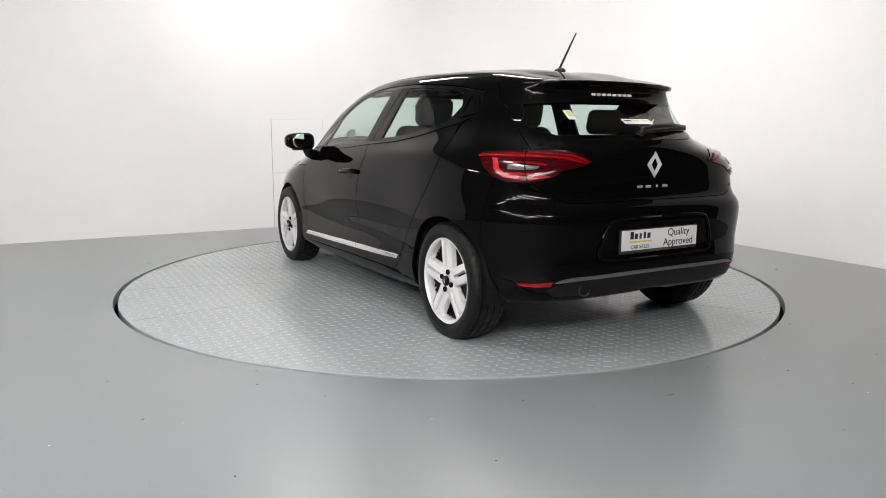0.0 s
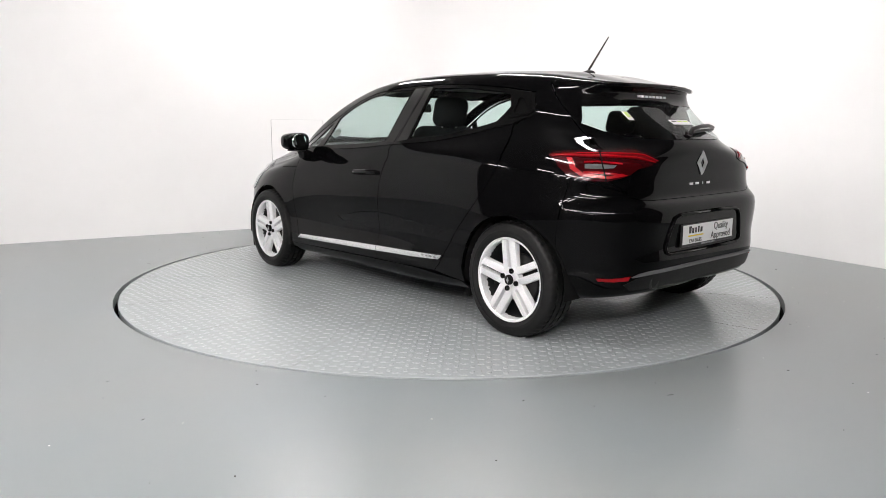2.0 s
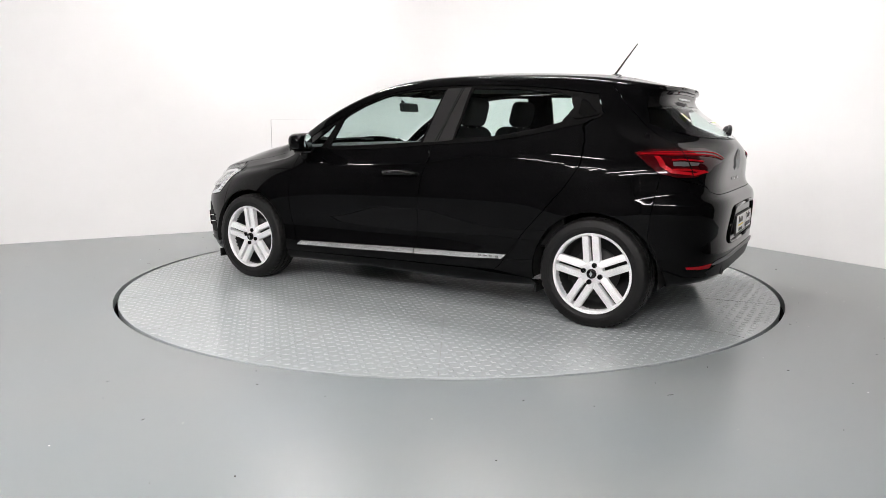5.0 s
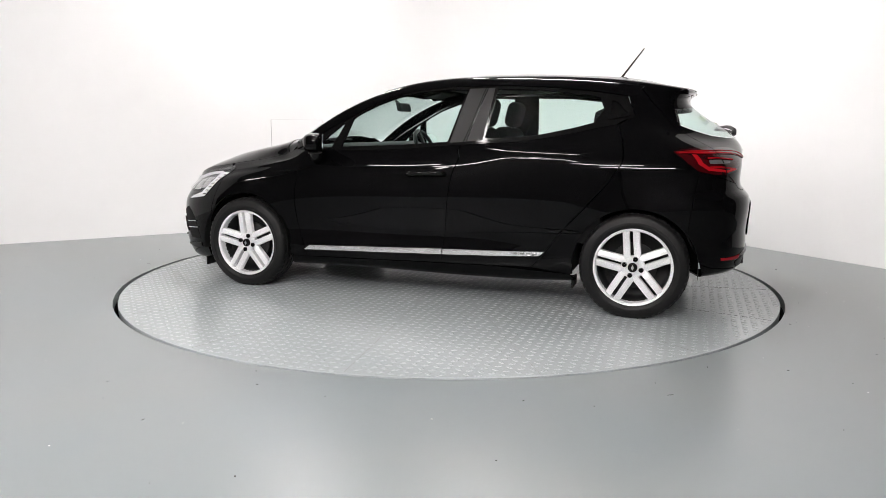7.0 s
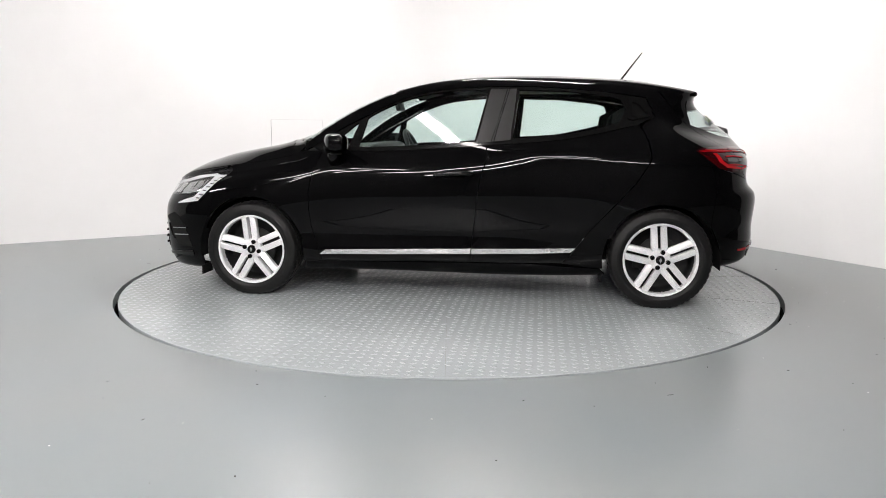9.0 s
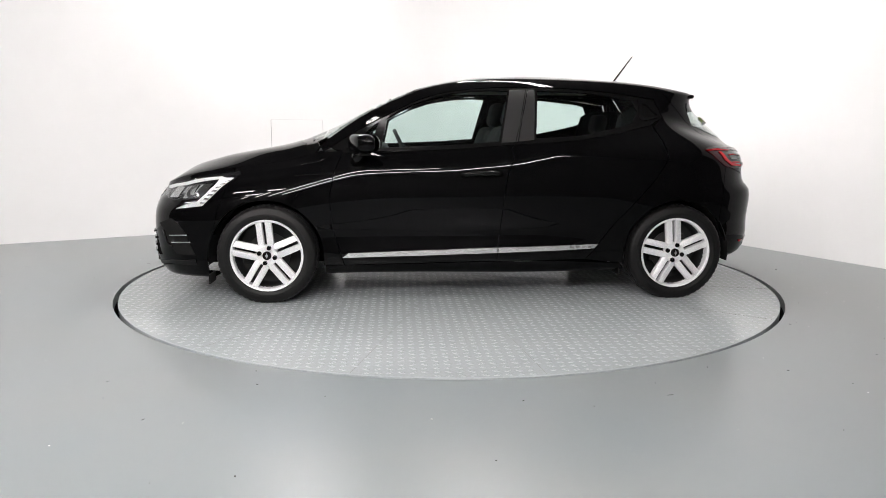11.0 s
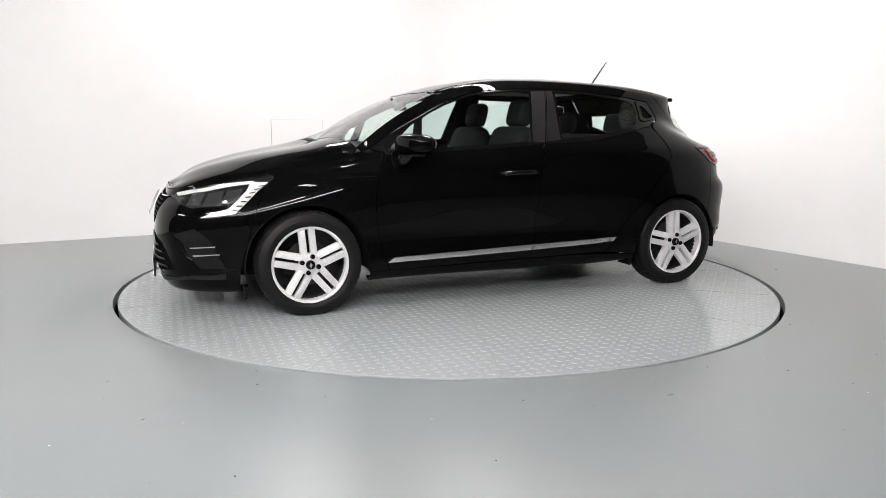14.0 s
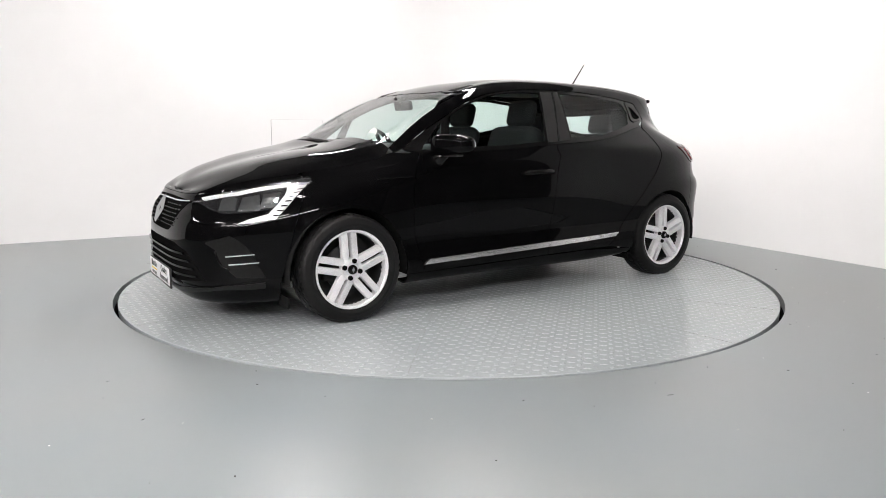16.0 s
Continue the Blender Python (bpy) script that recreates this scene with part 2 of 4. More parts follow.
def access_panels():
    """Two flush hatches, one over the other, in the white wall."""
    root = tagged(new("wall_hatch"), "flush white access hatch of two panels in the wall", "hatch")
    inward = ALONG_R
    base = CORNER + ALONG_L * 3.29
    root.matrix_basis = Matrix.Translation(base) @ Matrix.Rotation(math.atan2(ALONG_L.y, ALONG_L.x), 4, "Z")
    for z0, z1 in ((0.01, 0.598), (0.608, 1.175)):
        bm = box(bmesh.new(), (0.58, 0.016, z1 - z0), Matrix.Translation((0, 0.002, (z0 + z1) / 2)), 0.002)
        part("hatch_panel", bm, WALL, root)
    for x in (-0.2925, 0.2925):
        part("hatch_seam", box(bmesh.new(), (0.004, 0.01, 1.17), Matrix.Translation((x, 0.002, 0.59))), HATCH_SEAM, root)
    for z in (0.603, 1.178):
        part("hatch_seam", box(bmesh.new(), (0.58, 0.01, 0.003), Matrix.Translation((0, 0.002, z))), HATCH_EDGE, root)
    return root


access_panels()


def flecks():
    """Paint flecks and grit lying on the floor."""
    rnd = random.Random(7)
    bm = bmesh.new()
    for _ in range(150):
        a, r = rnd.uniform(0, 2 * math.pi), rnd.uniform(2.34, 4.6)
        s = rnd.uniform(0.002, 0.006)
        m = Matrix.Translation((r * math.cos(a), r * math.sin(a), 0.0004)) @ Matrix.Rotation(rnd.uniform(0, 6), 4, "Z")
        k = rnd.randint(4, 6)
        prism(bm, [(s * rnd.uniform(0.5, 1.3) * math.cos(2 * math.pi * i / k), s * rnd.uniform(0.4, 0.9) * math.sin(2 * math.pi * i / k)) for i in range(k)], 0, 0.0012, m)
    tagged(part("grit", bm, METAL_WHITE), "small pale flecks lying on the floor", "grit", kind="stuff")
    bm = bmesh.new()
    for _ in range(190):
        a, r = rnd.uniform(0, 2 * math.pi), rnd.uniform(2.34, 4.6)
        s = rnd.uniform(0.0015, 0.005)
        m = Matrix.Translation((r * math.cos(a), r * math.sin(a), 0.0004)) @ Matrix.Rotation(rnd.uniform(0, 6), 4, "Z")
        k, long = rnd.randint(4, 6), rnd.choice((1.0, 1.0, 2.2, 4.0))
        prism(bm, [(s * long * rnd.uniform(0.5, 1.3) * math.cos(2 * math.pi * i / k), s * rnd.uniform(0.4, 0.9) * math.sin(2 * math.pi * i / k)) for i in range(k)], 0, 0.0012, m)
    tagged(part("grit", bm, INK), "small dark specks of grit on the floor", "grit", kind="stuff")


flecks()


# ---- the turntable ----
def turntable():
    root = tagged(new("turntable"), "round grey steel turntable of raised tread plate set in the floor", "turntable")
    bm = bmesh.new()
    lathe(bm, [(0.0005, 0), (RING - 0.020, 0), (RING - 0.014, -0.003), (RING - 0.014, -0.05)], 192)
    bmesh.ops.remove_doubles(bm, verts=bm.verts, dist=0.0011)
    part("plate", bm, PLATE, root)
    # raised lozenges in a basket pattern
    pitch, verts, faces = 0.053, [], []
    n = int(RING / pitch) + 1
    for i in range(-n, n + 1):
        for j in range(-n, n + 1):
            x, y = i * pitch, j * pitch
            r = math.hypot(x, y)
            off = (math.degrees(math.atan2(y, x)) - SEAM_START) % SEAM_STEP
            if r > RING - 0.035 or (r > 0.12 and radians(min(off, SEAM_STEP - off)) * r < 0.007):
                continue
            a = (1 if (i + j) % 2 else -1) * math.pi / 4
            ca, sa = math.cos(a), math.sin(a)
            k = len(verts)
            for w, pz in ((1.0, 0), (0.62, 0.0017)):
                for px, py in ((-0.020, -0.0055), (-0.011, -0.012), (0.011, -0.012), (0.020, -0.0055), (0.020, 0.0055), (0.011, 0.012), (-0.011, 0.012), (-0.020, 0.0055)):
                    px, py = px * (0.4 + 0.6 * w), py * w
                    verts.append((x + px * ca - py * sa, y + px * sa + py * ca, pz + 0.0001))
            faces += [(k + q, k + (q + 1) % 8, k + 8 + (q + 1) % 8, k + 8 + q) for q in range(8)] + [tuple(range(k + 8, k + 16))]
    me = bpy.data.meshes.new("tread")
    me.from_pydata(verts, [], faces)
    me.materials.append(TREAD)
    ob = tagged(new("tread", me), "raised tread lozenges", kind="stuff")
    ob.parent = root
    # seams between the plates
    for k in range(round(360 / SEAM_STEP)):
        a = radians(SEAM_START + k * SEAM_STEP)
        bm = box(bmesh.new(), (RING - 0.14, 0.0018, 0.0006), Matrix.Rotation(a, 4, "Z") @ Matrix.Translation(((RING + 0.08) / 2, 0, 0.0004)))
        part("seam", bm, SEAM, root)
    return root


SEAM_START, SEAM_STEP = 97.0, 22.5
TABLE = turntable()


# ---- the car's body: one smooth surface from waist lines, cut into panels ----
def curve(keys):
    """A smooth curve through (x, value) pairs."""
    k = np.array(sorted(keys), float)
    x, y = k[:, 0], k[:, 1]
    d = np.diff(y) / np.diff(x)
    m = np.empty(len(x))
    m[0], m[-1] = d[0], d[-1]
    h = np.diff(x)
    m[1:-1] = (d[:-1] * h[1:] + d[1:] * h[:-1]) / (h[1:] + h[:-1])

    def at(q):
        q = np.clip(q, x[0], x[-1])
        i = np.clip(np.searchsorted(x, q) - 1, 0, len(h) - 1)
        s = (q - x[i]) / h[i]
        return (y[i] * (1 + 2 * s) * (1 - s) ** 2 + y[i + 1] * s * s * (3 - 2 * s) + h[i] * (m[i] * s * (1 - s) ** 2 - m[i + 1] * s * s * (1 - s)))
    return at


# each line runs from the nose round the flank to the tail: front end, rear end, corner powers, half width and height along x
LINES = [
    dict(f=2.03, r=1.57, nf=4, nr=4, w=[(2.1, 0), (-2, 0)],
         z=[(2.03, .728), (1.9, .802), (1.67, .876), (1.38, .934), (1.15, .980), (1.0, 1.042), (.83, 1.132), (.63, 1.236), (.43, 1.32), (.24, 1.379), (.05, 1.409), (-.15, 1.424), (-.5, 1.431), (-.9, 1.414), (-1.25, 1.385), (-1.57, 1.315)]),
    dict(f=2.01, r=1.57, nf=5, nr=5, w=[(2.0, .38), (1.6, .48), (1.3, .57), (1.1, .62), (.95, .61), (.75, .55), (.4, .46), (0, .40), (-1.5, .36)],
         z=[(2.01, .72), (1.9, .793), (1.67, .868), (1.38, .922), (1.13, .962), (1.0, .999), (.83, 1.095), (.63, 1.208), (.43, 1.302), (.24, 1.360), (.05, 1.398), (-.15, 1.413), (-.5, 1.421), (-.9, 1.405), (-1.25, 1.376), (-1.57, 1.308)]),
    dict(f=2.035, r=1.56, nf=4.45, nr=6, w=[(1.97, .67), (1.5, .70), (1.13, .712), (.95, .71), (.76, .675), (.57, .64), (.38, .61), (.2, .59), (-.3, .57), (-1, .56), (-1.3, .57), (-1.5, .575)],
         z=[(2.035, .712), (1.97, .728), (1.87, .765), (1.52, .828), (1.13, .888), (1.01, .92), (.91, 1.0), (.76, 1.105), (.57, 1.21), (.38, 1.291), (.2, 1.341), (0, 1.368), (-.3, 1.380), (-.7, 1.372), (-1.0, 1.354), (-1.3, 1.32), (-1.56, 1.30)]),
    dict(f=2.045, r=1.535, nf=4.2, nr=6, w=[(1.95, .70), (1.5, .735), (1.13, .745), (.95, .745), (.76, .71), (.57, .675), (.38, .645), (.2, .625), (-.3, .607), (-1, .597), (-1.25, .605), (-1.5, .61)],
         z=[(2.045, .692), (1.955, .712), (1.87, .747), (1.52, .806), (1.13, .866), (1.0, .893), (.91, .955), (.76, 1.05), (.57, 1.15), (.38, 1.245), (.23, 1.295), (.01, 1.33), (-.24, 1.342), (-.7, 1.332), (-.98, 1.305), (-1.22, 1.272), (-1.535, 1.266)]),
    dict(f=2.075, r=1.84, nf=3.6, nr=2.75, w=[(1.99, .77), (1.3, .812), (.8, .806), (0, .81), (-.5, .814), (-.8, .805), (-1.1, .782), (-1.3, .772), (-1.5, .778), (-1.84, .80)],
         z=[(2.075, .652), (1.99, .668), (1.8, .715), (1.52, .765), (1.13, .825), (.92, .88), (.8, .93), (.5, .94), (.16, .955), (-.17, .98), (-.7, 1.02), (-.9, 1.055), (-1.1, 1.10), (-1.25, 1.12), (-1.45, 1.085), (-1.65, 1.04), (-1.84, 1.012)]),
    dict(f=2.105, r=1.862, nf=3.68, nr=5.5, w=[(2.05, .845), (1.3, .872), (.8, .858), (0, .867), (-.6, .867), (-1.2, .882), (-1.85, .84)],
         z=[(2.105, .595), (2.06, .603), (1.8, .65), (1.5, .70), (1.1, .75), (.8, .785), (0, .81), (-.7, .855), (-1.2, .90), (-1.5, .915), (-1.85, .895)]),
    dict(f=2.12, r=1.864, nf=4, nr=6, w=[(2.12, .86), (1.3, .892), (.8, .872), (0, .882), (-.7, .88), (-1.25, .903), (-1.9, .88)],
         z=[(2.12, .52), (1.6, .57), (.8, .62), (0, .63), (-1.2, .68), (-1.5, .725), (-1.864, .748)]),
    dict(f=2.126, r=1.912, nf=4, nr=6, w=[(2.12, .86), (1.3, .894), (.8, .866), (0, .868), (-.7, .874), (-1.25, .906), (-1.9, .89)],
         z=[(2.126, .45), (1.3, .50), (.8, .53), (0, .535), (-1.2, .58), (-1.5, .64), (-1.912, .685)]),
    dict(f=2.12, r=1.905, nf=4, nr=6, w=[(2.12, .86), (1.3, .888), (.8, .856), (0, .852), (-.7, .866), (-1.25, .896), (-1.9, .885)],
         z=[(2.12, .36), (1.3, .42), (0, .43), (-1.3, .47), (-1.9, .51)]),
    dict(f=2.11, r=1.905, nf=4, nr=6, w=[(2.1, .85), (1.3, .885), (.8, .868), (0, .868), (-.8, .868), (-1.25, .888), (-1.9, .875)],
         z=[(2.11, .22), (1.3, .25), (0, .27), (-.9, .28), (-1.5, .33), (-1.9, .38)]),
    dict(f=2.07, r=1.88, nf=4, nr=6, w=[(2.1, .82), (1.3, .84), (0, .838), (-1.25, .84), (-1.9, .84)],
         z=[(2.07, .135), (1.65, .15), (.9, .187), (-.9, .20), (-1.5, .24), (-1.88, .285)]),
    dict(f=1.95, r=1.76, nf=4, nr=5, w=[(2.1, .70), (0, .72), (-1.9, .70)],
         z=[(1.95, .145), (1.6, .15), (.9, .175), (-.9, .19), (-1.5, .23), (-1.76, .27)]),
]
NU, STEPS = 280, 12


def master():
    """The half body as a grid of points: around from nose to tail, down from the roof's middle to the sill."""
    phi = np.linspace(0, np.pi, 4001)

    def line(L, ph):
        c, s = np.cos(ph), np.sin(ph)
        n = np.where(c >= 0, L["nf"], L["nr"])
        x = np.where(c >= 0, L["f"], -L["r"]) * np.abs(c) ** (2 / n)
        y = curve(L["w"])(x) * np.abs(s) ** (2 / n)
        return np.stack([x, y, curve(L["z"])(x)], 1)
    guide = line(dict(LINES[6], nf=4, nr=5), phi)
    arc = np.concatenate([[0], np.cumsum(np.linalg.norm(np.diff(guide, axis=0), axis=1))])
    ph = np.interp(np.linspace(0, arc[-1], NU + 1), arc, phi)
    levels = np.array([line(L, ph) for L in LINES])
    for k in range(1, len(LINES)):
        for _ in range(3):
            p = levels[k]
            p[1:-1] = 0.25 * p[:-2] + 0.5 * p[1:-1] + 0.25 * p[2:]
    gaps = np.linalg.norm(np.diff(levels, axis=0), axis=2).mean(1)
    knot = np.concatenate([[0], np.cumsum(gaps)])
    h = np.diff(levels, axis=0) / gaps[:, None, None]
    slope = np.empty_like(levels)
    slope[0] = h[0] * np.array([0, 1, 0])
    slope[-1] = h[-1]
    slope[1:-1] = (h[:-1] * gaps[1:, None, None] + h[1:] * gaps[:-1, None, None]) / (gaps[1:] + gaps[:-1])[:, None, None]
    # keep the spoiler's lip from overshooting where its lines run close together
    for k in (1, 2):
        length = np.linalg.norm(slope[k], axis=1) + 1e-9
        most = 2 * np.minimum(np.linalg.norm(h[k - 1], axis=1), np.linalg.norm(h[k], axis=1))
        fade = np.clip((-1.3 - levels[k][:, 0]) / .15, 0, 1)
        slope[k] *= (1 - fade + fade * np.minimum(1, most / length))[:, None]
    rows, vs = [], []
    for k in range(len(gaps)):
        for i in range(STEPS + (k == len(gaps) - 1)):
            s, g_ = i / STEPS, gaps[k]
            rows.append(levels[k] * (1 + 2 * s) * (1 - s) ** 2 + levels[k + 1] * s * s * (3 - 2 * s) + g_ * (slope[k] * s * (1 - s) ** 2 - slope[k + 1] * s * s * (1 - s)))
            vs.append(knot[k] + s * g_)
    P = np.array(rows)
    P[:, 0, 1] = 0
    P[:, -1, 1] = 0
    return P, np.array(vs), arc[-1], knot


P, VS, ULEN, KNOT = master()
NV = len(VS) - 1
US = np.linspace(0, ULEN, NU + 1)


def grid_normals(p):
    du, dv = np.gradient(p, axis=1), np.gradient(p, axis=0)
    for _ in range(2):
        du[:, 0] = du[:, 1] * np.array([0, 1, 0])
        du[:, -1] = du[:, -2] * np.array([0, 1, 0])
    n = np.cross(dv, du)
    n /= np.linalg.norm(n, axis=2, keepdims=True) + 1e-12
    n[0, :, 1] = 0
    n[:, 0, 1] = 0
    n[:, -1, 1] = 0
    n /= np.linalg.norm(n, axis=2, keepdims=True) + 1e-12
    if (n[40:90, 60:220] * np.array([0, 1, 0])).sum() < 0:
        n = -n
    return n


N = grid_normals(P)


def lookup(a, u, v):
    i = np.clip(np.interp(u, US, np.arange(NU + 1)), 0, NU - 1e-6)
    j = np.clip(np.interp(v, VS, np.arange(NV + 1)), 0, NV - 1e-6)
    i0, j0 = i.astype(int), j.astype(int)
    s, t = (i - i0)[:, None], (j - j0)[:, None]
    return (a[j0, i0] * (1 - s) + a[j0, i0 + 1] * s) * (1 - t) + (a[j0 + 1, i0] * (1 - s) + a[j0 + 1, i0 + 1] * s) * t


FINE_U = np.repeat(np.linspace(-.021, .021, 29), 29)
FINE_V = np.tile(np.linspace(-.021, .021, 29), 29)


def dense(pts, step=.04):
    out = [pts[0]]
    for a, b in zip(pts, pts[1:]):
        n = max(1, int(math.dist(a, b) / step))
        out += [tuple(p + (q - p) * i / n for p, q in zip(a, b)) for i in range(1, n + 1)]
    return out


def _pick(mask, cost):
    c = np.where(mask, cost, 1e9)
    j, i = np.unravel_index(c.argmin(), c.shape)
    best = (US[i], VS[j])
    # refine between the grid points
    return US[i] + FINE_U, VS[j] + FINE_V, best


def refine(axes, target, mask):
    d = ((P[:, :, axes] - np.array(target)) ** 2).sum(2)
    u, v, best = _pick(mask, d)
    u, v = np.clip(u, 0, ULEN), np.clip(v, 0, VS[-1])
    q = lookup(P, u, v)[:, axes]
    k = ((q - np.array(target)) ** 2).sum(1).argmin()
    return float(u[k]), float(v[k])


def side(*pts, closed=False):
    pts = dense(pts + pts[:1])[:-1] if closed else dense(pts)
    return [refine([0, 2], p, (P[:, :, 1] > 0.3) & (N[:, :, 1] > 0.08)) for p in pts]


def front(*pts):
    return [refine([1, 2], p, (P[:, :, 0] > 1.2) & (N[:, :, 0] > 0.1) & (np.arange(NV + 1)[:, None] > 20)) for p in dense(pts, .06)]


def rear(*pts):
    return [refine([1, 2], p, (P[:, :, 0] < -1.2) & (N[:, :, 0] < -0.1) & (np.arange(NV + 1)[:, None] > 22)) for p in dense(pts, .06)]


def above(*pts):
    return [refine([0, 1], p, (np.arange(NV + 1)[:, None] < 40) & (N[:, :, 2] > 0.05)) for p in pts]


def near(*pts):
    return [refine([0, 1, 2], p, P[:, :, 0] > -9) for p in dense(pts, .05)]


def along(level, x0, x1, n=12):
    """Points on a waist line (a fraction lies between two) from x0 to x1."""
    v = float(np.interp(level, np.arange(len(KNOT)), KNOT))
    row = lookup(P, US, np.full(NU + 1, v))[:, 0]
    return [(float(np.interp(-x, -row, US)), v) for x in np.linspace(x0, x1, n)]


def inside(q, poly):
    x, y = q
    hit = False
    for (x1, y1), (x2, y2) in zip(poly, poly[1:] + poly[:1]):
        if (y1 > y) != (y2 > y) and x < (x2 - x1) * (y - y1) / (y2 - y1) + x1:
            hit = not hit
    return hit


def resample(poly, step):
    out = []
    for a, b in zip(poly, poly[1:] + poly[:1]):
        d = math.hypot(b[0] - a[0], b[1] - a[1])
        n = max(1, int(d / step))
        out += [(a[0] + (b[0] - a[0]) * i / n, a[1] + (b[1] - a[1]) * i / n) for i in range(n)]
    return out


def rounded(poly, times=2):
    """Cuts the corners of a closed outline."""
    for _ in range(times):
        poly = [((1 - s) * a[0] + s * b[0], (1 - s) * a[1] + s * b[1]) for a, b in zip(poly, poly[1:] + poly[:1]) for s in (0.25, 0.75)]
    return poly


def shrink(poly, d):
    area = sum(a[0] * b[1] - b[0] * a[1] for a, b in zip(poly, poly[1:] + poly[:1]))
    sgn = 1 if area > 0 else -1
    out = []
    n = len(poly)
    for i in range(n):
        a, b, c = (Vector(poly[(i + k) % n]) for k in (-1, 0, 1))
        t = (b - a).normalized() + (c - b).normalized()
        t = t.normalized() if t.length > 1e-6 else (c - b).normalized()
        out.append((b.x - t.y * d * sgn, b.y + t.x * d * sgn))
    return out


from mathutils.geometry import delaunay_2d_cdt


def panel(name, outline, mat, parent, holes=(), gap=0.0022, lift=0.0, thick=0.012, step=0.03, label="", mirror=False, both=False, flat=0.0):
    """A shaped piece of the body surface. both: across the middle; mirror: on the far flank."""
    ring0 = resample(outline, step)
    poly = [(u0 if u0 < 1e-6 or u0 > ULEN - 1e-6 else u, v0 if v0 < 1e-6 else v) for (u0, v0), (u, v) in zip(ring0, shrink(ring0, gap))] if gap else ring0
    poly = [(min(max(u, 0), ULEN), min(max(v, 0), VS[-1])) for u, v in poly]
    rings = [poly] + [resample(h, step) for h in holes]
    pts, edges = [], []
    for r in rings:
        k = len(pts)
        pts += r
        edges += [(k + i, k + (i + 1) % len(r)) for i in range(len(r))]
    border = np.array(pts)
    us, vs_ = [p[0] for p in poly], [p[1] for p in poly]
    for i in range(int(min(us) / step), int(max(us) / step) + 2):
        for j in range(int(min(vs_) / step), int(max(vs_) / step) + 2):
            q = (i * step, j * step)
            if inside(q, poly) and not any(inside(q, h) for h in rings[1:]) and np.hypot(*(border - q).T).min() > step * 0.45:
                pts.append(q)
    vout, _, fout, *_ = delaunay_2d_cdt([Vector(p) for p in pts], edges, [], 0, 1e-7)
    uv = np.array([(v.x, v.y) for v in vout])
    faces = []
    for f in fout:
        c = uv[list(f)].mean(0)
        if inside(c, poly) and not any(inside(c, h) for h in rings[1:]):
            faces.append(tuple(f))
    nor = lookup(N, uv[:, 0], uv[:, 1])
    nor = nor * (1 - flat) + nor.mean(0) * flat
    nor /= np.linalg.norm(nor, axis=1, keepdims=True) + 1e-12
    pos = lookup(P, uv[:, 0], uv[:, 1]) + nor * lift
    a, b, c = pos[list(faces[0])]
    tri = [f if np.dot(np.cross(pos[f[1]] - pos[f[0]], pos[f[2]] - pos[f[0]]), nor[f[0]]) > 0 else f[::-1] for f in faces]
    verts, normals, all_faces = pos.tolist(), nor.tolist(), list(tri)
    if thick:
        count = {}
        for f in tri:
            for e in zip(f, f[1:] + f[:1]):
                count[e] = 1
        rim = [e for e in count if (e[1], e[0]) not in count]
        for p, q in rim:
            if both and abs(pos[p][1]) < 1e-4 and abs(pos[q][1]) < 1e-4:
                continue
            k = len(verts)
            out = np.cross(pos[q] - pos[p], nor[p])
            out = (out / (np.linalg.norm(out) + 1e-12)).tolist()
            verts += [pos[p].tolist(), pos[q].tolist(), (pos[q] - nor[q] * thick).tolist(), (pos[p] - nor[p] * thick).tolist()]
            normals += [out] * 4
            all_faces.append((k + 1, k, k + 3, k + 2))
    flip = [1, -1, 1]
    if mirror or both:
        mv, mn, mf = (np.array(verts) * flip).tolist(), (np.array(normals) * flip).tolist(), [f[::-1] for f in all_faces]
        if both:
            k = len(verts)
            verts, normals, all_faces = verts + mv, normals + mn, all_faces + [tuple(i + k for i in f) for f in mf]
        else:
            verts, normals, all_faces = mv, mn, mf
    me = bpy.data.meshes.new(name)
    me.from_pydata(verts, [], all_faces)
    me.validate()
    me.polygons.foreach_set("use_smooth", [True] * len(me.polygons))
    if len(me.vertices) == len(normals):
        me.normals_split_custom_set_from_vertices(normals)
    me.materials.append(mat)
    ob = new(name, me)
    ob.parent = parent
    if parent is CAR:
        ob.location = (CAR_X, CAR_Y, 0)
    return tagged(ob, label)


CAR = tagged(new("car"), "shiny black five-door hatchback on the turntable", "car")


def arch(cx, r, a0, a1, n=22):
    return [(cx + r * math.cos(radians(a0 + (a1 - a0) * i / n)), 0.29 + r * math.sin(radians(a0 + (a1 - a0) * i / n))) for i in range(n + 1)]


DOOR_FRONT_EDGE = side((.82, .935), (.845, .88), (.875, .80), (.897, .68), (.897, .58), (.885, .46), (.83, .28), (.815, .235))
B_LINE = side((-.25, .98), (-.22, .87), (-.19, .75), (-.172, .6), (-.16, .48), (-.145, .36), (-.138, .255))
REAR_EDGE = side((-1.165, 1.095), (-1.20, 1.01), (-1.21, .93), (-1.195, .87), (-1.14, .78), (-1.02, .64), (-.89, .50), (-.79, .37), (-.75, .31), (-.70, .262))
BUMP_FRONT = side((1.50, .80), (1.56, .66), (1.60, .55), (1.632, .42))
BUMP_REAR = side((-1.62, .85), (-1.60, .72), (-1.585, .6), (-1.575, .48))
GATE_SIDE = near((-1.27, .525, 1.305), (-1.345, .543, 1.213), (-1.462, .571, 1.113), (-1.564, .589, 1.044), (-1.672, .618, .984), (-1.77, .66, .88), (-1.79, .686, .82), (-1.835, .62, .779))
GATE_LOW = rear((.60, .752), (.53, .735), (.45, .733), (.3, .732), (.15, .732), (0, .732))
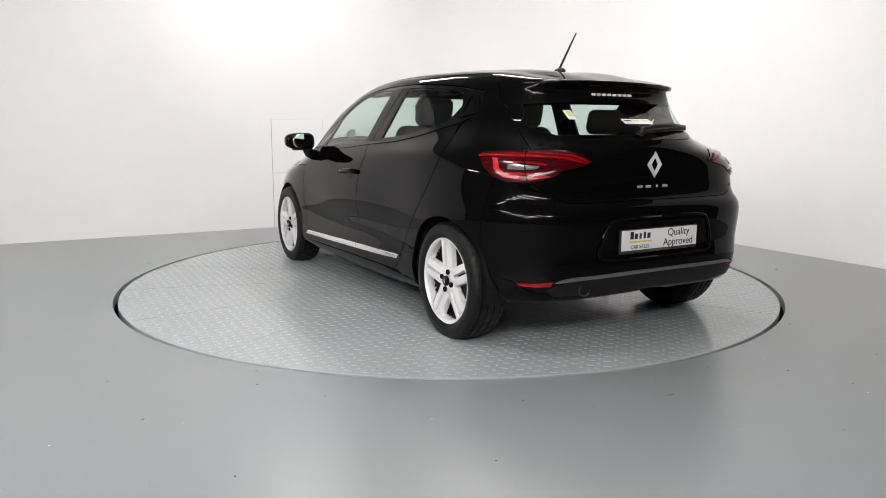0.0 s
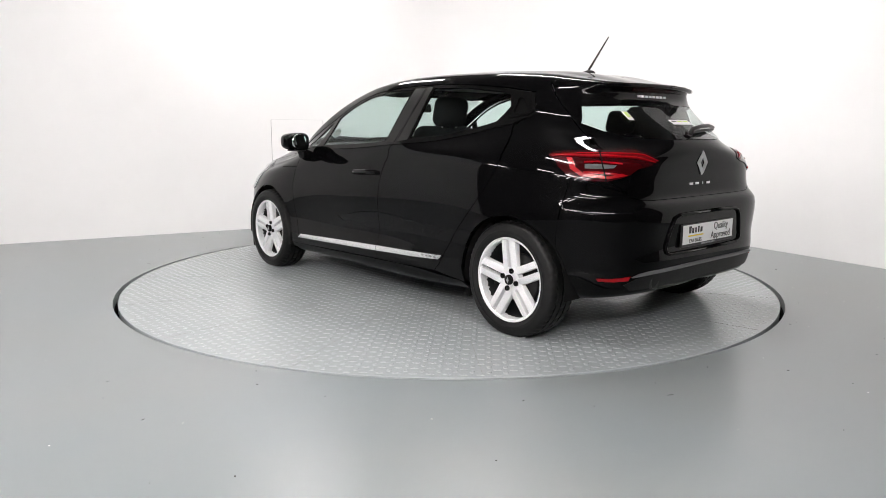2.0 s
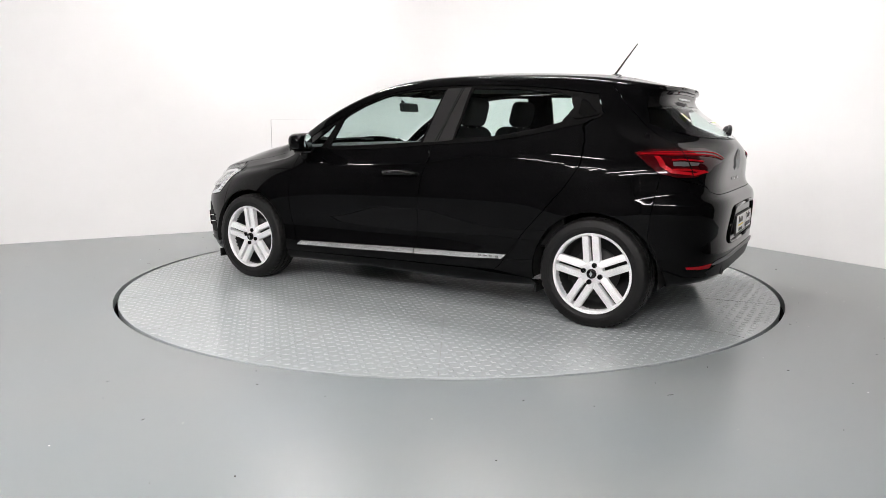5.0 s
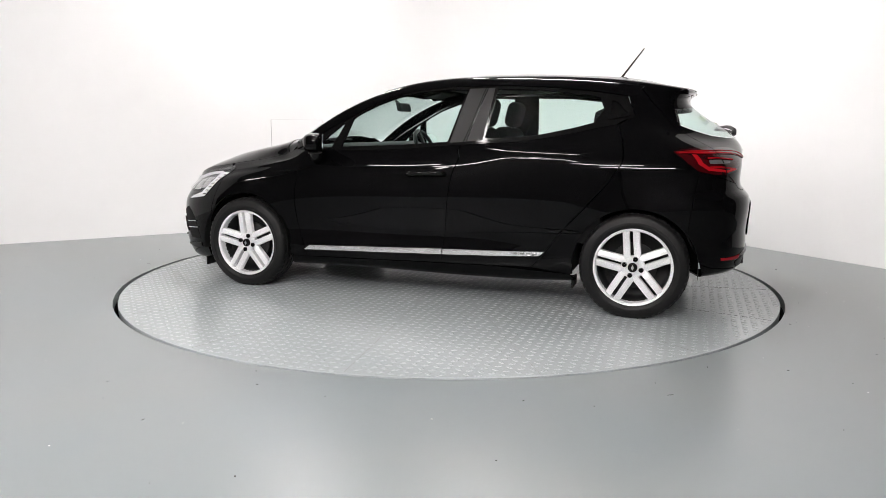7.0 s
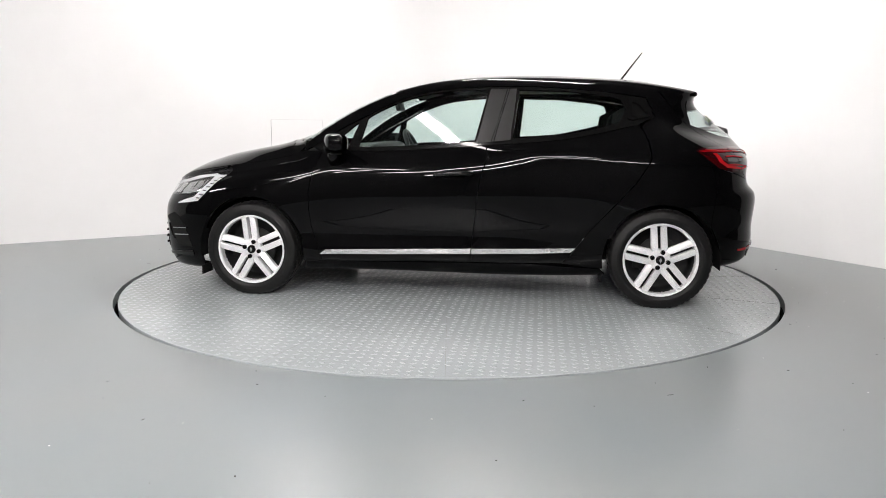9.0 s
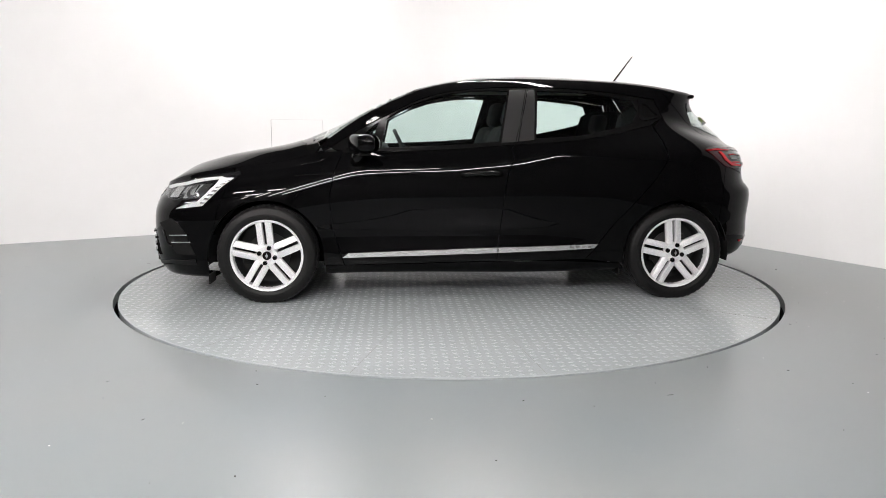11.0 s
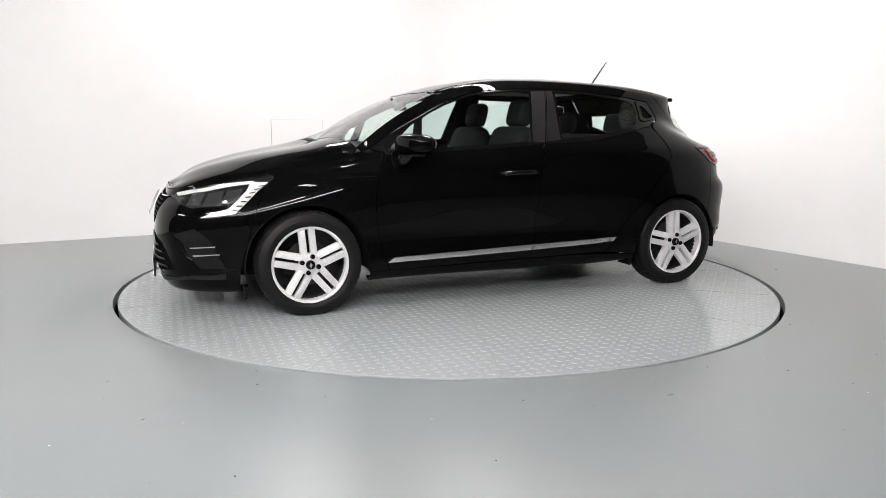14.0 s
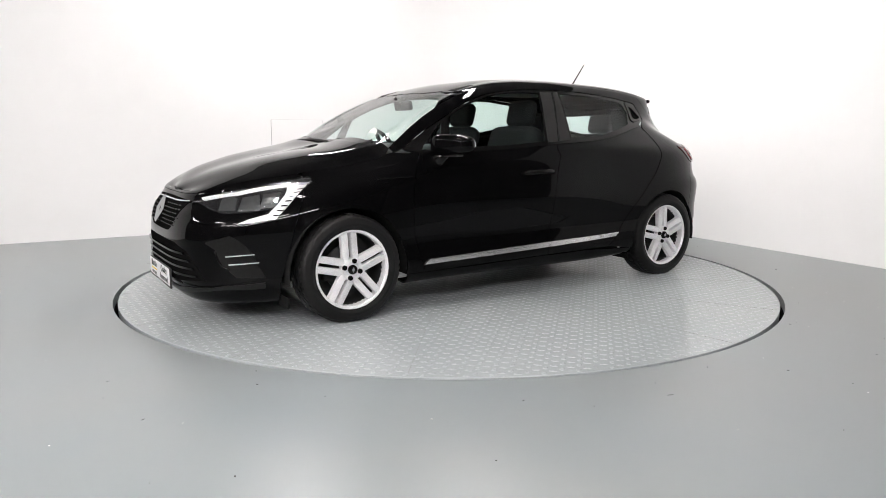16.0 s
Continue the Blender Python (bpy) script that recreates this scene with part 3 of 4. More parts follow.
HOOD_REAR = along(2, 1.02, 1.02, 1) + above((1.06, .6), (1.11, .4), (1.145, .2), (1.155, 0))
HOOD_NOSE = [(0.0, KNOT[2])]
SCREEN_TOP = above((.44, 0), (.43, .2), (.40, .38), (.36, .5))
ROOF_TAIL = above((-1.33, 0), (-1.325, .2), (-1.31, .4))
SCREEN_LOW = rear((0, 1.022), (.2, 1.023), (.33, 1.027), (.44, 1.040), (.505, 1.068), (.548, 1.108))
SCREEN_UP = rear((.515, 1.195), (.32, 1.206), (0, 1.21))
DLO_TOP = along(3, .90, -1.2, 30)
DLO_REAR = side((-1.235, 1.145), (-1.25, 1.165), (-1.235, 1.205))


def shell(CAR):
    hood = panel("bonnet", [(0, 0)] + HOOD_NOSE + along(2, 1.965, 1.02, 16) + HOOD_REAR[1:], PAINT, CAR, both=True)
    roof_edge = along(1.88, .36, -1.30, 20)
    panel("roof", SCREEN_TOP[:-1] + roof_edge + ROOF_TAIL[::-1], PAINT, CAR, both=True)
    for s in (False, True):
        panel("front_door", along(4, .82, -.25, 14) + B_LINE[1:] + DOOR_FRONT_EDGE[::-1][:-1], PAINT, CAR, mirror=s)
        panel("rear_door", along(4, -.25, -1.155, 12) + REAR_EDGE[1:] + B_LINE[::-1][:-1], PAINT, CAR, mirror=s)
        fender = along(2, 1.50, 1.0, 10) + along(2.5, .955, .955, 1) + side((.90, .935)) + DOOR_FRONT_EDGE + side((.935, .235)) + side(*arch(1.2915, .350, 189, 22)) + BUMP_FRONT[::-1]
        panel("front_wing", fender, PAINT, CAR, mirror=s)
        frame_ = along(1.88, .97, -1.29, 26) + GATE_SIDE + BUMP_REAR + side(*arch(-1.2915, .345, 146, -9)) + side((-.93, .235)) + REAR_EDGE[::-1] + DLO_REAR + DLO_TOP[::-1] + along(2.6, .95, .95, 1)
        panel("side_frame", frame_, PAINT, CAR, mirror=s)
        sill = side((.935, .235), (.5, .24), (0, .25), (-.5, .255), (-.93, .235)) + along(10.9, -.94, .93, 14)
        panel("sill", sill, PAINT, CAR, mirror=s)
    bumper = [(0, KNOT[2] + .004)] + along(2.05, 1.95, 1.52, 12) + BUMP_FRONT + along(10.9, 1.62, 1.93, 10) + [(0, KNOT[10])]
    panel("front_bumper", bumper, PAINT, CAR, both=True)
    gate = ROOF_TAIL + GATE_SIDE + GATE_LOW
    panel("tailgate", gate + [(ULEN, KNOT[2]), (ULEN, 0)], PAINT, CAR, both=True, holes=[[(u + .02 if u > ULEN - .003 else u, v) for u, v in SCREEN_LOW + SCREEN_UP]])
    rb = GATE_LOW[::-1] + GATE_SIDE[-1:] + BUMP_REAR + along(10.9, -1.60, -1.75, 8) + [(ULEN, KNOT[10])]
    panel("rear_bumper", rb, PAINT, CAR, both=True)


shell(CAR)


# ---- glass, window frames and pillars ----
def spot(*pts):
    return near(*pts)


def glazing(CAR):
    panel("windscreen", above((1.09, 0), (1.08, .2), (1.045, .4), (.99, .6)) + along(1.86, .955, .40, 14) + SCREEN_TOP[::-1][1:], GLASS, CAR, both=True, thick=0, gap=0.004, lift=-.002, label="clear windscreen with a green tint")
    panel("cowl", along(2, 1.03, 1.03, 1) + above((1.07, .6), (1.12, .4), (1.155, .2), (1.165, 0)) + above((1.085, 0), (1.075, .2), (1.04, .4), (.985, .6)) + along(1.88, .968, .968, 1) + along(2, 1.0, 1.0, 1), PIANO, CAR, both=True, lift=-.004, gap=0, label="gloss black scuttle below the windscreen")
    q1 = side((.80, .955), (.655, .957), (.60, 1.115), (.62, 1.105), closed=True)
    f1 = side((.585, .962), (.16, .978), (-.15, 1.0), (-.225, 1.318), (-.1, 1.325), (.01, 1.318), (.13, 1.303), (.23, 1.283), (.38, 1.232), (.50, 1.173), (.545, 1.145), closed=True)
    r1 = side((-.385, 1.022), (-.55, 1.03), (-.70, 1.043), (-.90, 1.085), (-1.03, 1.12), (-1.075, 1.20), (-1.045, 1.262), (-.98, 1.283), (-.7, 1.315), (-.42, 1.323), closed=True)
    k1 = side((-1.135, 1.147), (-1.205, 1.163), (-1.212, 1.178), (-1.17, 1.225), (-1.105, 1.255), closed=True)
    panes = [f1, r1, rounded(k1, 2), q1]
    outer = along(4, .82, -1.155, 24) + DLO_REAR + along(3, -1.2, .90, 30)
    for s in (False, True):
        panel("window_frame", outer, PIANO, CAR, holes=panes, mirror=s, lift=-.003, label="black window surround")
        panel("door_pillar", side((-.165, .993), (-.20, 1.15), (-.238, 1.325), (-.352, 1.328), (-.305, 1.15), (-.268, 1.002), closed=True), TRIM, CAR, mirror=s, lift=-.001, gap=0, thick=.002, label="matt grey-black door pillar")
        panel("door_pillar", side((-.274, 1.002), (-.311, 1.15), (-.358, 1.328), (-.40, 1.33), (-.385, 1.15), (-.372, 1.012), closed=True), TRIM, CAR, mirror=s, lift=-.001, gap=0, thick=.002, label="matt grey-black door pillar")
        panel("front_window", f1, GLASS, CAR, mirror=s, thick=0, gap=-.002, lift=-.006, flat=.75, label="green-tinted side glass")
        panel("rear_window", r1, GLASS, CAR, mirror=s, thick=0, gap=-.002, lift=-.006, flat=.75, label="green-tinted side glass")
        ring = rounded(side((-1.098, 1.132), (-1.222, 1.155), (-1.235, 1.176), (-1.185, 1.240), (-1.082, 1.288), closed=True), 2)
        surround = panel("quarter_surround", ring, PIANO, CAR, holes=[rounded(k1, 2)], mirror=s, lift=.003, gap=0, thick=.014, step=.02, label="matt black moulding round the blind quarter window")
        panel("quarter_window", rounded(k1, 2), GAP, surround, mirror=s, thick=0, gap=-.002, lift=-.010)
        lining = side((-1.0, 1.06), (-1.02, 1.24), (-1.10, 1.285), (-1.42, 1.262), (-1.44, 1.0), (-1.2, .98), closed=True)
        panel("pillar_lining", lining, DARK, CAR, mirror=s, lift=-.12, gap=0, thick=.0, step=.06)
        panel("quarter_light", q1, GLASS, CAR, mirror=s, thick=0, gap=-.002, lift=-.006, flat=.75)
        seal = along(4.03, .80, -1.15, 24) + along(3.96, -1.15, .80, 24)
        panel("window_seal", seal, PIANO, CAR, mirror=s, lift=.004, gap=0, thick=.006)
        line = side((-.255, .99), (-.29, 1.11), (-.345, 1.325), (-.340, 1.325), (-.285, 1.11), (-.249, .99), closed=True)
        panel("door_gap", line, GAP, CAR, mirror=s, lift=.001, gap=0, thick=0, step=.05)
    # rear screen with a dark band under the spoiler
    panel("rear_screen", SCREEN_LOW + SCREEN_UP, GLASS, CAR, both=True, flat=.4, thick=0, gap=0, lift=.004, label="green-tinted rear screen")
    band = rear((0, 1.212), (.32, 1.208), (.515, 1.197), (.49, 1.255), (.3, 1.278), (0, 1.283))
    panel("screen_band", band, PIANO, CAR, both=True, gap=0, lift=.004, thick=.004)
    brake = rear((.2, 1.284), (.2, 1.293), (0, 1.295), (0, 1.285))
    panel("brake_light", brake, RED_DEEP, CAR, both=True, gap=0, lift=.005, thick=.006, label="dark red high brake light strip")


# ---- lamps ----
LAMP_DARK = material("dark_chrome_lamp_bowl", (0.05, 0.05, 0.053), 0.25, 0.8)
CLEAR_LENS = material("clear_indicator_plastic", (0.16, 0.16, 0.165), 0.25, 0.5)
FACET = material("faceted_chrome", (0.62, 0.62, 0.63), 0.12, 1.0)
bump(FACET, noise_node(FACET, 16, 0, 0.4), 0.5, 0.03)
RAIL = material("satin_grey_rail", (0.20, 0.20, 0.205), 0.38, 0.6)
DISC = material("dull_brake_steel", (0.07, 0.07, 0.07), 0.5, 0.8)
# silver rim barrel coloured dark, for the shade behind the spokes
BARREL = material("shaded_inner_rim", (0.035, 0.035, 0.036), 0.5, 0.5)


def lamps_of_car(CAR):
    hl = [(1.985, .37, .655), (1.92, .449, .698), (1.857, .551, .734), (1.756, .629, .765), (1.612, .67, .799), (1.468, .70, .818), (1.511, .743, .757), (1.586, .767, .701), (1.641, .773, .646),
          (1.693, .768, .593), (1.797, .726, .577), (1.89, .675, .567), (1.816, .706, .603), (1.737, .741, .624), (1.715, .743, .650), (1.799, .698, .635), (1.91, .617, .62), (1.961, .531, .63)]
    drl = [(1.60, .70, .775), (1.50, .735, .775), (1.586, .767, .701), (1.641, .773, .646), (1.691, .768, .598), (1.795, .725, .582), (1.871, .682, .573), (1.819, .707, .596), (1.723, .746, .624), (1.67, .747, .675), (1.625, .735, .721)]
    guide = [(1.946, .408, .682), (1.831, .572, .732), (1.702, .656, .768), (1.578, .704, .786), (1.579, .709, .768), (1.705, .658, .748), (1.834, .583, .712), (1.94, .43, .672)]
    cells = [[(1.90, .56, .70), (1.86, .60, .70), (1.87, .62, .645), (1.92, .58, .645)], [(1.82, .64, .715), (1.76, .665, .72), (1.77, .70, .655), (1.84, .66, .65)], [(1.72, .69, .73), (1.66, .715, .735), (1.68, .735, .67), (1.74, .71, .665)]]
    for s in (False, True):
        lamp = panel("headlight", spot(*hl), LAMP_DARK, CAR, mirror=s, lift=.002, gap=0, step=.02, label="clear headlight with a white C-shaped light guide")
        panel("light_guide", spot(*drl), LAMP_WHITE, lamp, mirror=s, lift=.007, gap=0, step=.015, thick=.004, label="white C-shaped light guide")
        panel("light_strip", spot(*guide), LAMP_WHITE, lamp, mirror=s, lift=.006, gap=0, step=.015, thick=.003)
        for cell in cells:
            mid = sum((Vector(v) for v in cell), Vector()) / 4
            b = [tuple(mid + (Vector(v) - mid) * 1.45) for v in cell]
            panel("reflector", spot(*b), FACET, lamp, mirror=s, lift=.005, gap=0, step=.015, thick=.003, label="chrome lamp reflector")
        for k in range(7):
            f = k / 6
            a = Vector((1.52, .748, .762)).lerp(Vector((1.67, .772, .62)), f)
            t = Vector((.035, -.002, .004))
            e = [a, a + t, a + t + Vector((.004, 0, -.007)), a + Vector((.004, 0, -.007))]
            panel("guide_rib", spot(*[tuple(v) for v in e]), LAMP_DARK, lamp, mirror=s, lift=.009, gap=0, step=.02, thick=.002)
        panel("lamp_cover", spot(*hl), CLEAR, lamp, mirror=s, lift=.014, gap=.001, step=.02, thick=0, label="clear lamp cover")
        tl = [(-1.479, .80, .962), (-1.50, .785, .974), (-1.609, .704, .984), (-1.687, .616, .980), (-1.761, .486, .963), (-1.851, .395, .922), (-1.85, .455, .902), (-1.833, .55, .884), (-1.83, .60, .857), (-1.806, .649, .842), (-1.77, .704, .83), (-1.695, .765, .833), (-1.613, .801, .851), (-1.553, .809, .896)]
        lamp = panel("tail_light", spot(*tl), RED_DEEP, CAR, mirror=s, lift=.004, gap=0, step=.02, label="red wraparound tail light")
        upper = [(-1.49, .80, .957), (-1.593, .742, .966), (-1.67, .67, .966), (-1.752, .56, .954), (-1.80, .47, .938), (-1.848, .41, .921), (-1.85, .44, .913), (-1.80, .53, .921), (-1.752, .618, .936), (-1.665, .715, .944), (-1.593, .76, .949), (-1.50, .80, .949)]
        panel("red_lens", spot(*upper), RED_MID, lamp, mirror=s, lift=.007, gap=0, step=.015, thick=.003)
        tops, lows = [Vector(v) for v in upper[:6]], [Vector(v) for v in upper[6:]][::-1]
        for f0, f1 in ((.10, .22), (.72, .86)):
            bar = [tuple(a.lerp(b, f0)) for a, b in zip(tops, lows)] + [tuple(a.lerp(b, f1)) for a, b in zip(tops, lows)][::-1]
            panel("lens_bar", spot(*bar), RED, lamp, mirror=s, lift=.010, gap=0, step=.015, thick=.003, label="bright red lens bar")
        seam = [(-1.676, .655, .981), (-1.68, .650, .981), (-1.74, .70, .905), (-1.775, .712, .832), (-1.770, .716, .832), (-1.735, .706, .905)]
        panel("lamp_gap", spot(*seam), GAP, lamp, mirror=s, lift=.0125, gap=0, step=.03, thick=0)
        g1 = [(-1.507, .798, .954), (-1.593, .752, .960), (-1.665, .70, .957), (-1.752, .605, .948), (-1.752, .607, .942), (-1.665, .703, .951), (-1.593, .755, .954), (-1.507, .799, .949)]
        panel("light_line", spot(*g1), RED_GUIDE, lamp, mirror=s, lift=.010, gap=0, step=.015, thick=.002, label="bright red light line")
        g2 = [(-1.575, .775, .942), (-1.612, .79, .888), (-1.665, .775, .852), (-1.774, .70, .841), (-1.825, .612, .857), (-1.80, .64, .866), (-1.765, .69, .853), (-1.675, .765, .866), (-1.637, .777, .895), (-1.60, .763, .942)]
        panel("light_ring", spot(*g2), RED_GUIDE, lamp, mirror=s, lift=.009, gap=0, step=.015, thick=.002, label="bright red C-shaped light guide")
        for zb in (.928, .868):
            bar = [(-1.66, .745, zb), (-1.71, .703, zb), (-1.765, .66, zb - .004), (-1.80, .622, zb - .008), (-1.80, .624, zb - .015), (-1.765, .663, zb - .012), (-1.71, .706, zb - .009), (-1.66, .748, zb - .009)]
            panel("red_bar", spot(*bar), RED, lamp, mirror=s, lift=.009, gap=0, step=.015, thick=.003)
        cl = [(-1.665, .745, .908), (-1.71, .708, .908), (-1.775, .645, .902), (-1.77, .66, .888), (-1.72, .716, .886), (-1.672, .753, .889)]
        panel("clear_lens", spot(*cl), CLEAR_LENS, lamp, mirror=s, lift=.008, gap=0, step=.015, thick=.003, label="clear indicator lens")
        rf = [(-1.755, .745, .366), (-1.86, .615, .374), (-1.854, .624, .352), (-1.762, .738, .352)]
        panel("rear_reflector", spot(*rf), RED, CAR, mirror=s, lift=.005, gap=0, step=.015, label="small red bumper reflector")


# ---- bumpers, grilles and trim ----
def trim(CAR):
    gap_in = [(0, float(np.interp(1.7, range(len(KNOT)), KNOT)))] + along(1.7, 1.97, 1.03, 24) + along(2.35, .99, 1.95, 24) + [(0, float(np.interp(2.35, range(len(KNOT)), KNOT)))]
    panel("bonnet_gap", gap_in, GAP, CAR, both=True, lift=-.016, gap=0, thick=0)
    gr = front((0, .69), (.15, .688), (.28, .684), (.37, .675), (.33, .64), (.30, .59), (.26, .54), (.19, .505), (0, .50))
    grille = panel("grille", gr, GAP, CAR, both=True, lift=.003, gap=0, label="black grille with small ridges")
    for r in range(6):
        z = .535 + r * .022
        for k in range(7):
            y = .04 + k * .043 + (r % 2) * .02
            if y < .27 - (.66 - z) * .2 + .05:
                for sg in (False, True):
                    panel("grille_tip", front((y, z), (y + .018, z), (y + .018, z + .005), (y, z + .005)), DISC, grille, lift=.006, gap=0, thick=.003, step=.05, mirror=sg)
    panel("grille_bar", front((0, .672), (.2, .671), (.36, .678), (.36, .672), (.2, .664), (0, .664)), CHROME, CAR, both=True, lift=.010, gap=0, thick=.008, label="thin chrome grille bar")
    lg = front((0, .45), (.30, .45), (.44, .415), (.50, .345), (.56, .262), (.30, .235), (0, .23))
    low = panel("lower_grille", lg, GAP, CAR, both=True, lift=.002, gap=0, label="black lower air intake")
    for z, w in ((.275, .52), (.315, .50), (.355, .47), (.395, .43)):
        panel("intake_slat", front((0, z), (w, z), (w - .01, z + .012), (0, z + .012)), PIANO, low, both=True, lift=.014, gap=0, thick=.012)
    spl = front((0, .19), (.30, .192)) + spot((2.06, .403, .215), (1.933, .639, .24), (1.755, .746, .258), (1.752, .737, .226), (1.933, .629, .217)) + front((.30, .168), (0, .165))
    panel("splitter", spl, BLACK_TRIM, CAR, both=True, lift=.006, gap=0, label="matt black front lip")
    for s in (False, True):
        fog = spot((2.019, .567, .472), (1.912, .666, .512), (1.864, .698, .482), (1.828, .718, .442), (1.79, .735, .36), (1.752, .749, .285), (1.884, .68, .285), (1.931, .647, .334), (1.956, .627, .359), (1.976, .615, .435))
        # flush black panel; the shade of the vent's deep pocket is in its colour
        vent = panel("bumper_vent", fog, DARK, CAR, mirror=s, lift=.002, gap=0, label="corner vent, its deep shade drawn as a flush black panel")
        rows = [Vector((CAR_X + x + .005, CAR_Y + (y + .005) * (-1 if s else 1), z)) for x, y, z in ((1.974, .616, .43), (1.97, .618, .407), (1.963, .622, .385), (1.955, .628, .362), (1.946, .635, .347), (1.933, .645, .337), (1.915, .66, .331))]
        part("vent_lip", tube(bmesh.new(), rows, .006, 10), PIANO, CAR, smooth=True)
        for a, b in (((1.93, .65, .405), (1.80, .73, .417)), ((1.92, .66, .36), (1.78, .738, .372))):
            a, b = Vector(a), Vector(b)
            dz = Vector((0, 0, .007))
            panel("vent_blade", spot(*[tuple(v) for v in (a, b, b - dz, a - dz)]), CHROME, vent, mirror=s, lift=.008, gap=0, thick=.006, step=.02, label="thin bright blade")
        st = side((.83, .283), (.79, .313), (.3, .328), (-.141, .3415), (-.141, .308), (.3, .295), closed=True)
        panel("door_strip", st, STRIP, CAR, mirror=s, lift=.012, gap=.001, thick=.012, label="polished metal strip along the door")
        st = side((-.146, .3415), (-.5, .351), (-.785, .362), (-.755, .333), (-.5, .319), (-.146, .308), closed=True)
        strip = panel("door_strip", st, STRIP, CAR, mirror=s, lift=.012, gap=.001, thick=.012, label="polished metal strip along the door")
        for k in range(4):
            x = -.60 - k * .038
            panel("strip_mark", side((x, .3375), (x - .024, .338), (x - .024, .349), (x, .3485)), STEEL, strip, mirror=s, lift=.014, gap=0, thick=.002, step=.05)
        panel("wing_crease", side((.888, .804), (1.0, .80), (1.11, .793), (1.11, .789), (1.0, .7955), (.888, .7995)), GAP, CAR, mirror=s, lift=.001, gap=0, thick=0, step=.05)
        # door handle in its cup
        cup = rounded(side((.03, .842), (-.07, .845), (-.095, .79), (-.07, .752), (.03, .75), (.055, .79), closed=True), 2)
        c = panel("handle_cup", cup, PAINT, CAR, mirror=s, lift=.001, gap=0, step=.02)
        grip = side((.088, .797), (.06, .799), (.02, .801), (-.03, .803), (-.09, .804), (-.13, .804), (-.158, .803))
        gu, gv = [q[0] for q in grip], [q[1] for q in grip]
        gp, gn = lookup(P, np.array(gu), np.array(gv)), lookup(N, np.array(gu), np.array(gv))
        rows = []
        for k, (p, n) in enumerate(zip(gp, gn)):
            e = math.sin(math.pi * k / (len(gp) - 1)) ** .5
            p = p + n * (.008 + .022 * e)
            rows.append(Vector((CAR_X + p[0], CAR_Y + p[1] * (-1 if s else 1), p[2])))
        part("door_handle", tube(bmesh.new(), rows, .0155, 16), PIANO, CAR, "glossy black pull handle", True)
    # lip round the rear plate's recess
    for sg in (1, -1):
        rows = [on_rear(sg * y, z, .003).translation for y, z in ((0, .655), (.15, .655), (.28, .652), (.325, .640), (.345, .61), (.365, .56), (.385, .50), (.375, .470), (.34, .458), (.2, .455), (0, .455))]
        part("recess_lip", tube(bmesh.new(), rows, .009, 10), PAINT, CAR, "rounded lip of the plate recess", True)
    # rear: lower valance, bright rail, exhaust
    val = rear((0, .372), (.3, .372), (.5, .370), (.585, .356), (.64, .33), (.60, .30), (0, .292))
    panel("valance", val, BLACK_TRIM, CAR, both=True, lift=.004, gap=0, label="matt black rear valance")
    rail = rear((0, .392), (.3, .391), (.5, .389), (.57, .383), (.61, .368), (.57, .370), (.5, .375), (0, .377))
    panel("bumper_rail", rail, RAIL, CAR, both=True, lift=.010, gap=0, thick=.01, label="satin grey rail along the bumper")
    bm = bmesh.new()
    lathe(bm, [(.030, .0), (.034, .0), (.034, -.16), (.030, -.16)], 24, pose(CAR_X - 1.895, CAR_Y + .45, .325, 0, -90, 0), True)
    part("exhaust", bm, DISC, CAR, "steel exhaust tip", True)


# ---- wheels ----
def spoke_mesh(bm, sg):
    for k in range(1):
        if sg:
            m = Matrix()
            pts = [(.008 * sg, .0105), (.010 * sg, .2145), (.048 * sg, .2095), (.049 * sg, .0675)]
            if sg > 0:
                pts = pts[::-1]
            lo = [bm.verts.new(m @ Vector((x, -y, .045))) for x, y in pts]
            hi = [bm.verts.new(m @ Vector((x * .97 + .0008 * sg, -y, .074 + .014 * min(1, math.hypot(x, y) / .15) - (.009 if abs(x) > .03 else 0)))) for x, y in pts]
            n = 4
            bm.faces.new(hi[::-1])
            bm.faces.new(lo)
            for i in range(n):
                bm.faces.new((lo[i], hi[i], hi[(i + 1) % n], lo[(i + 1) % n]))
    es = [e for e in bm.edges if all(v.co.z > .07 for v in e.verts)]
    bmesh.ops.bevel(bm, geom=es, offset=.004, segments=2, profile=.5, affect="EDGES")
    bmesh.ops.recalc_face_normals(bm, faces=bm.faces)
    return bm


def wheel_mesh_rim(bm):
    lathe(bm, [(.206, .03), (.208, .082), (.214, .090), (.223, .092), (.226, .087), (.226, .07), (.215, .06)], 72)
    lathe(bm, [(.0005, .0775), (.060, .0775), (.066, .074), (.067, .045)], 40)
    bmesh.ops.recalc_face_normals(bm, faces=bm.faces)


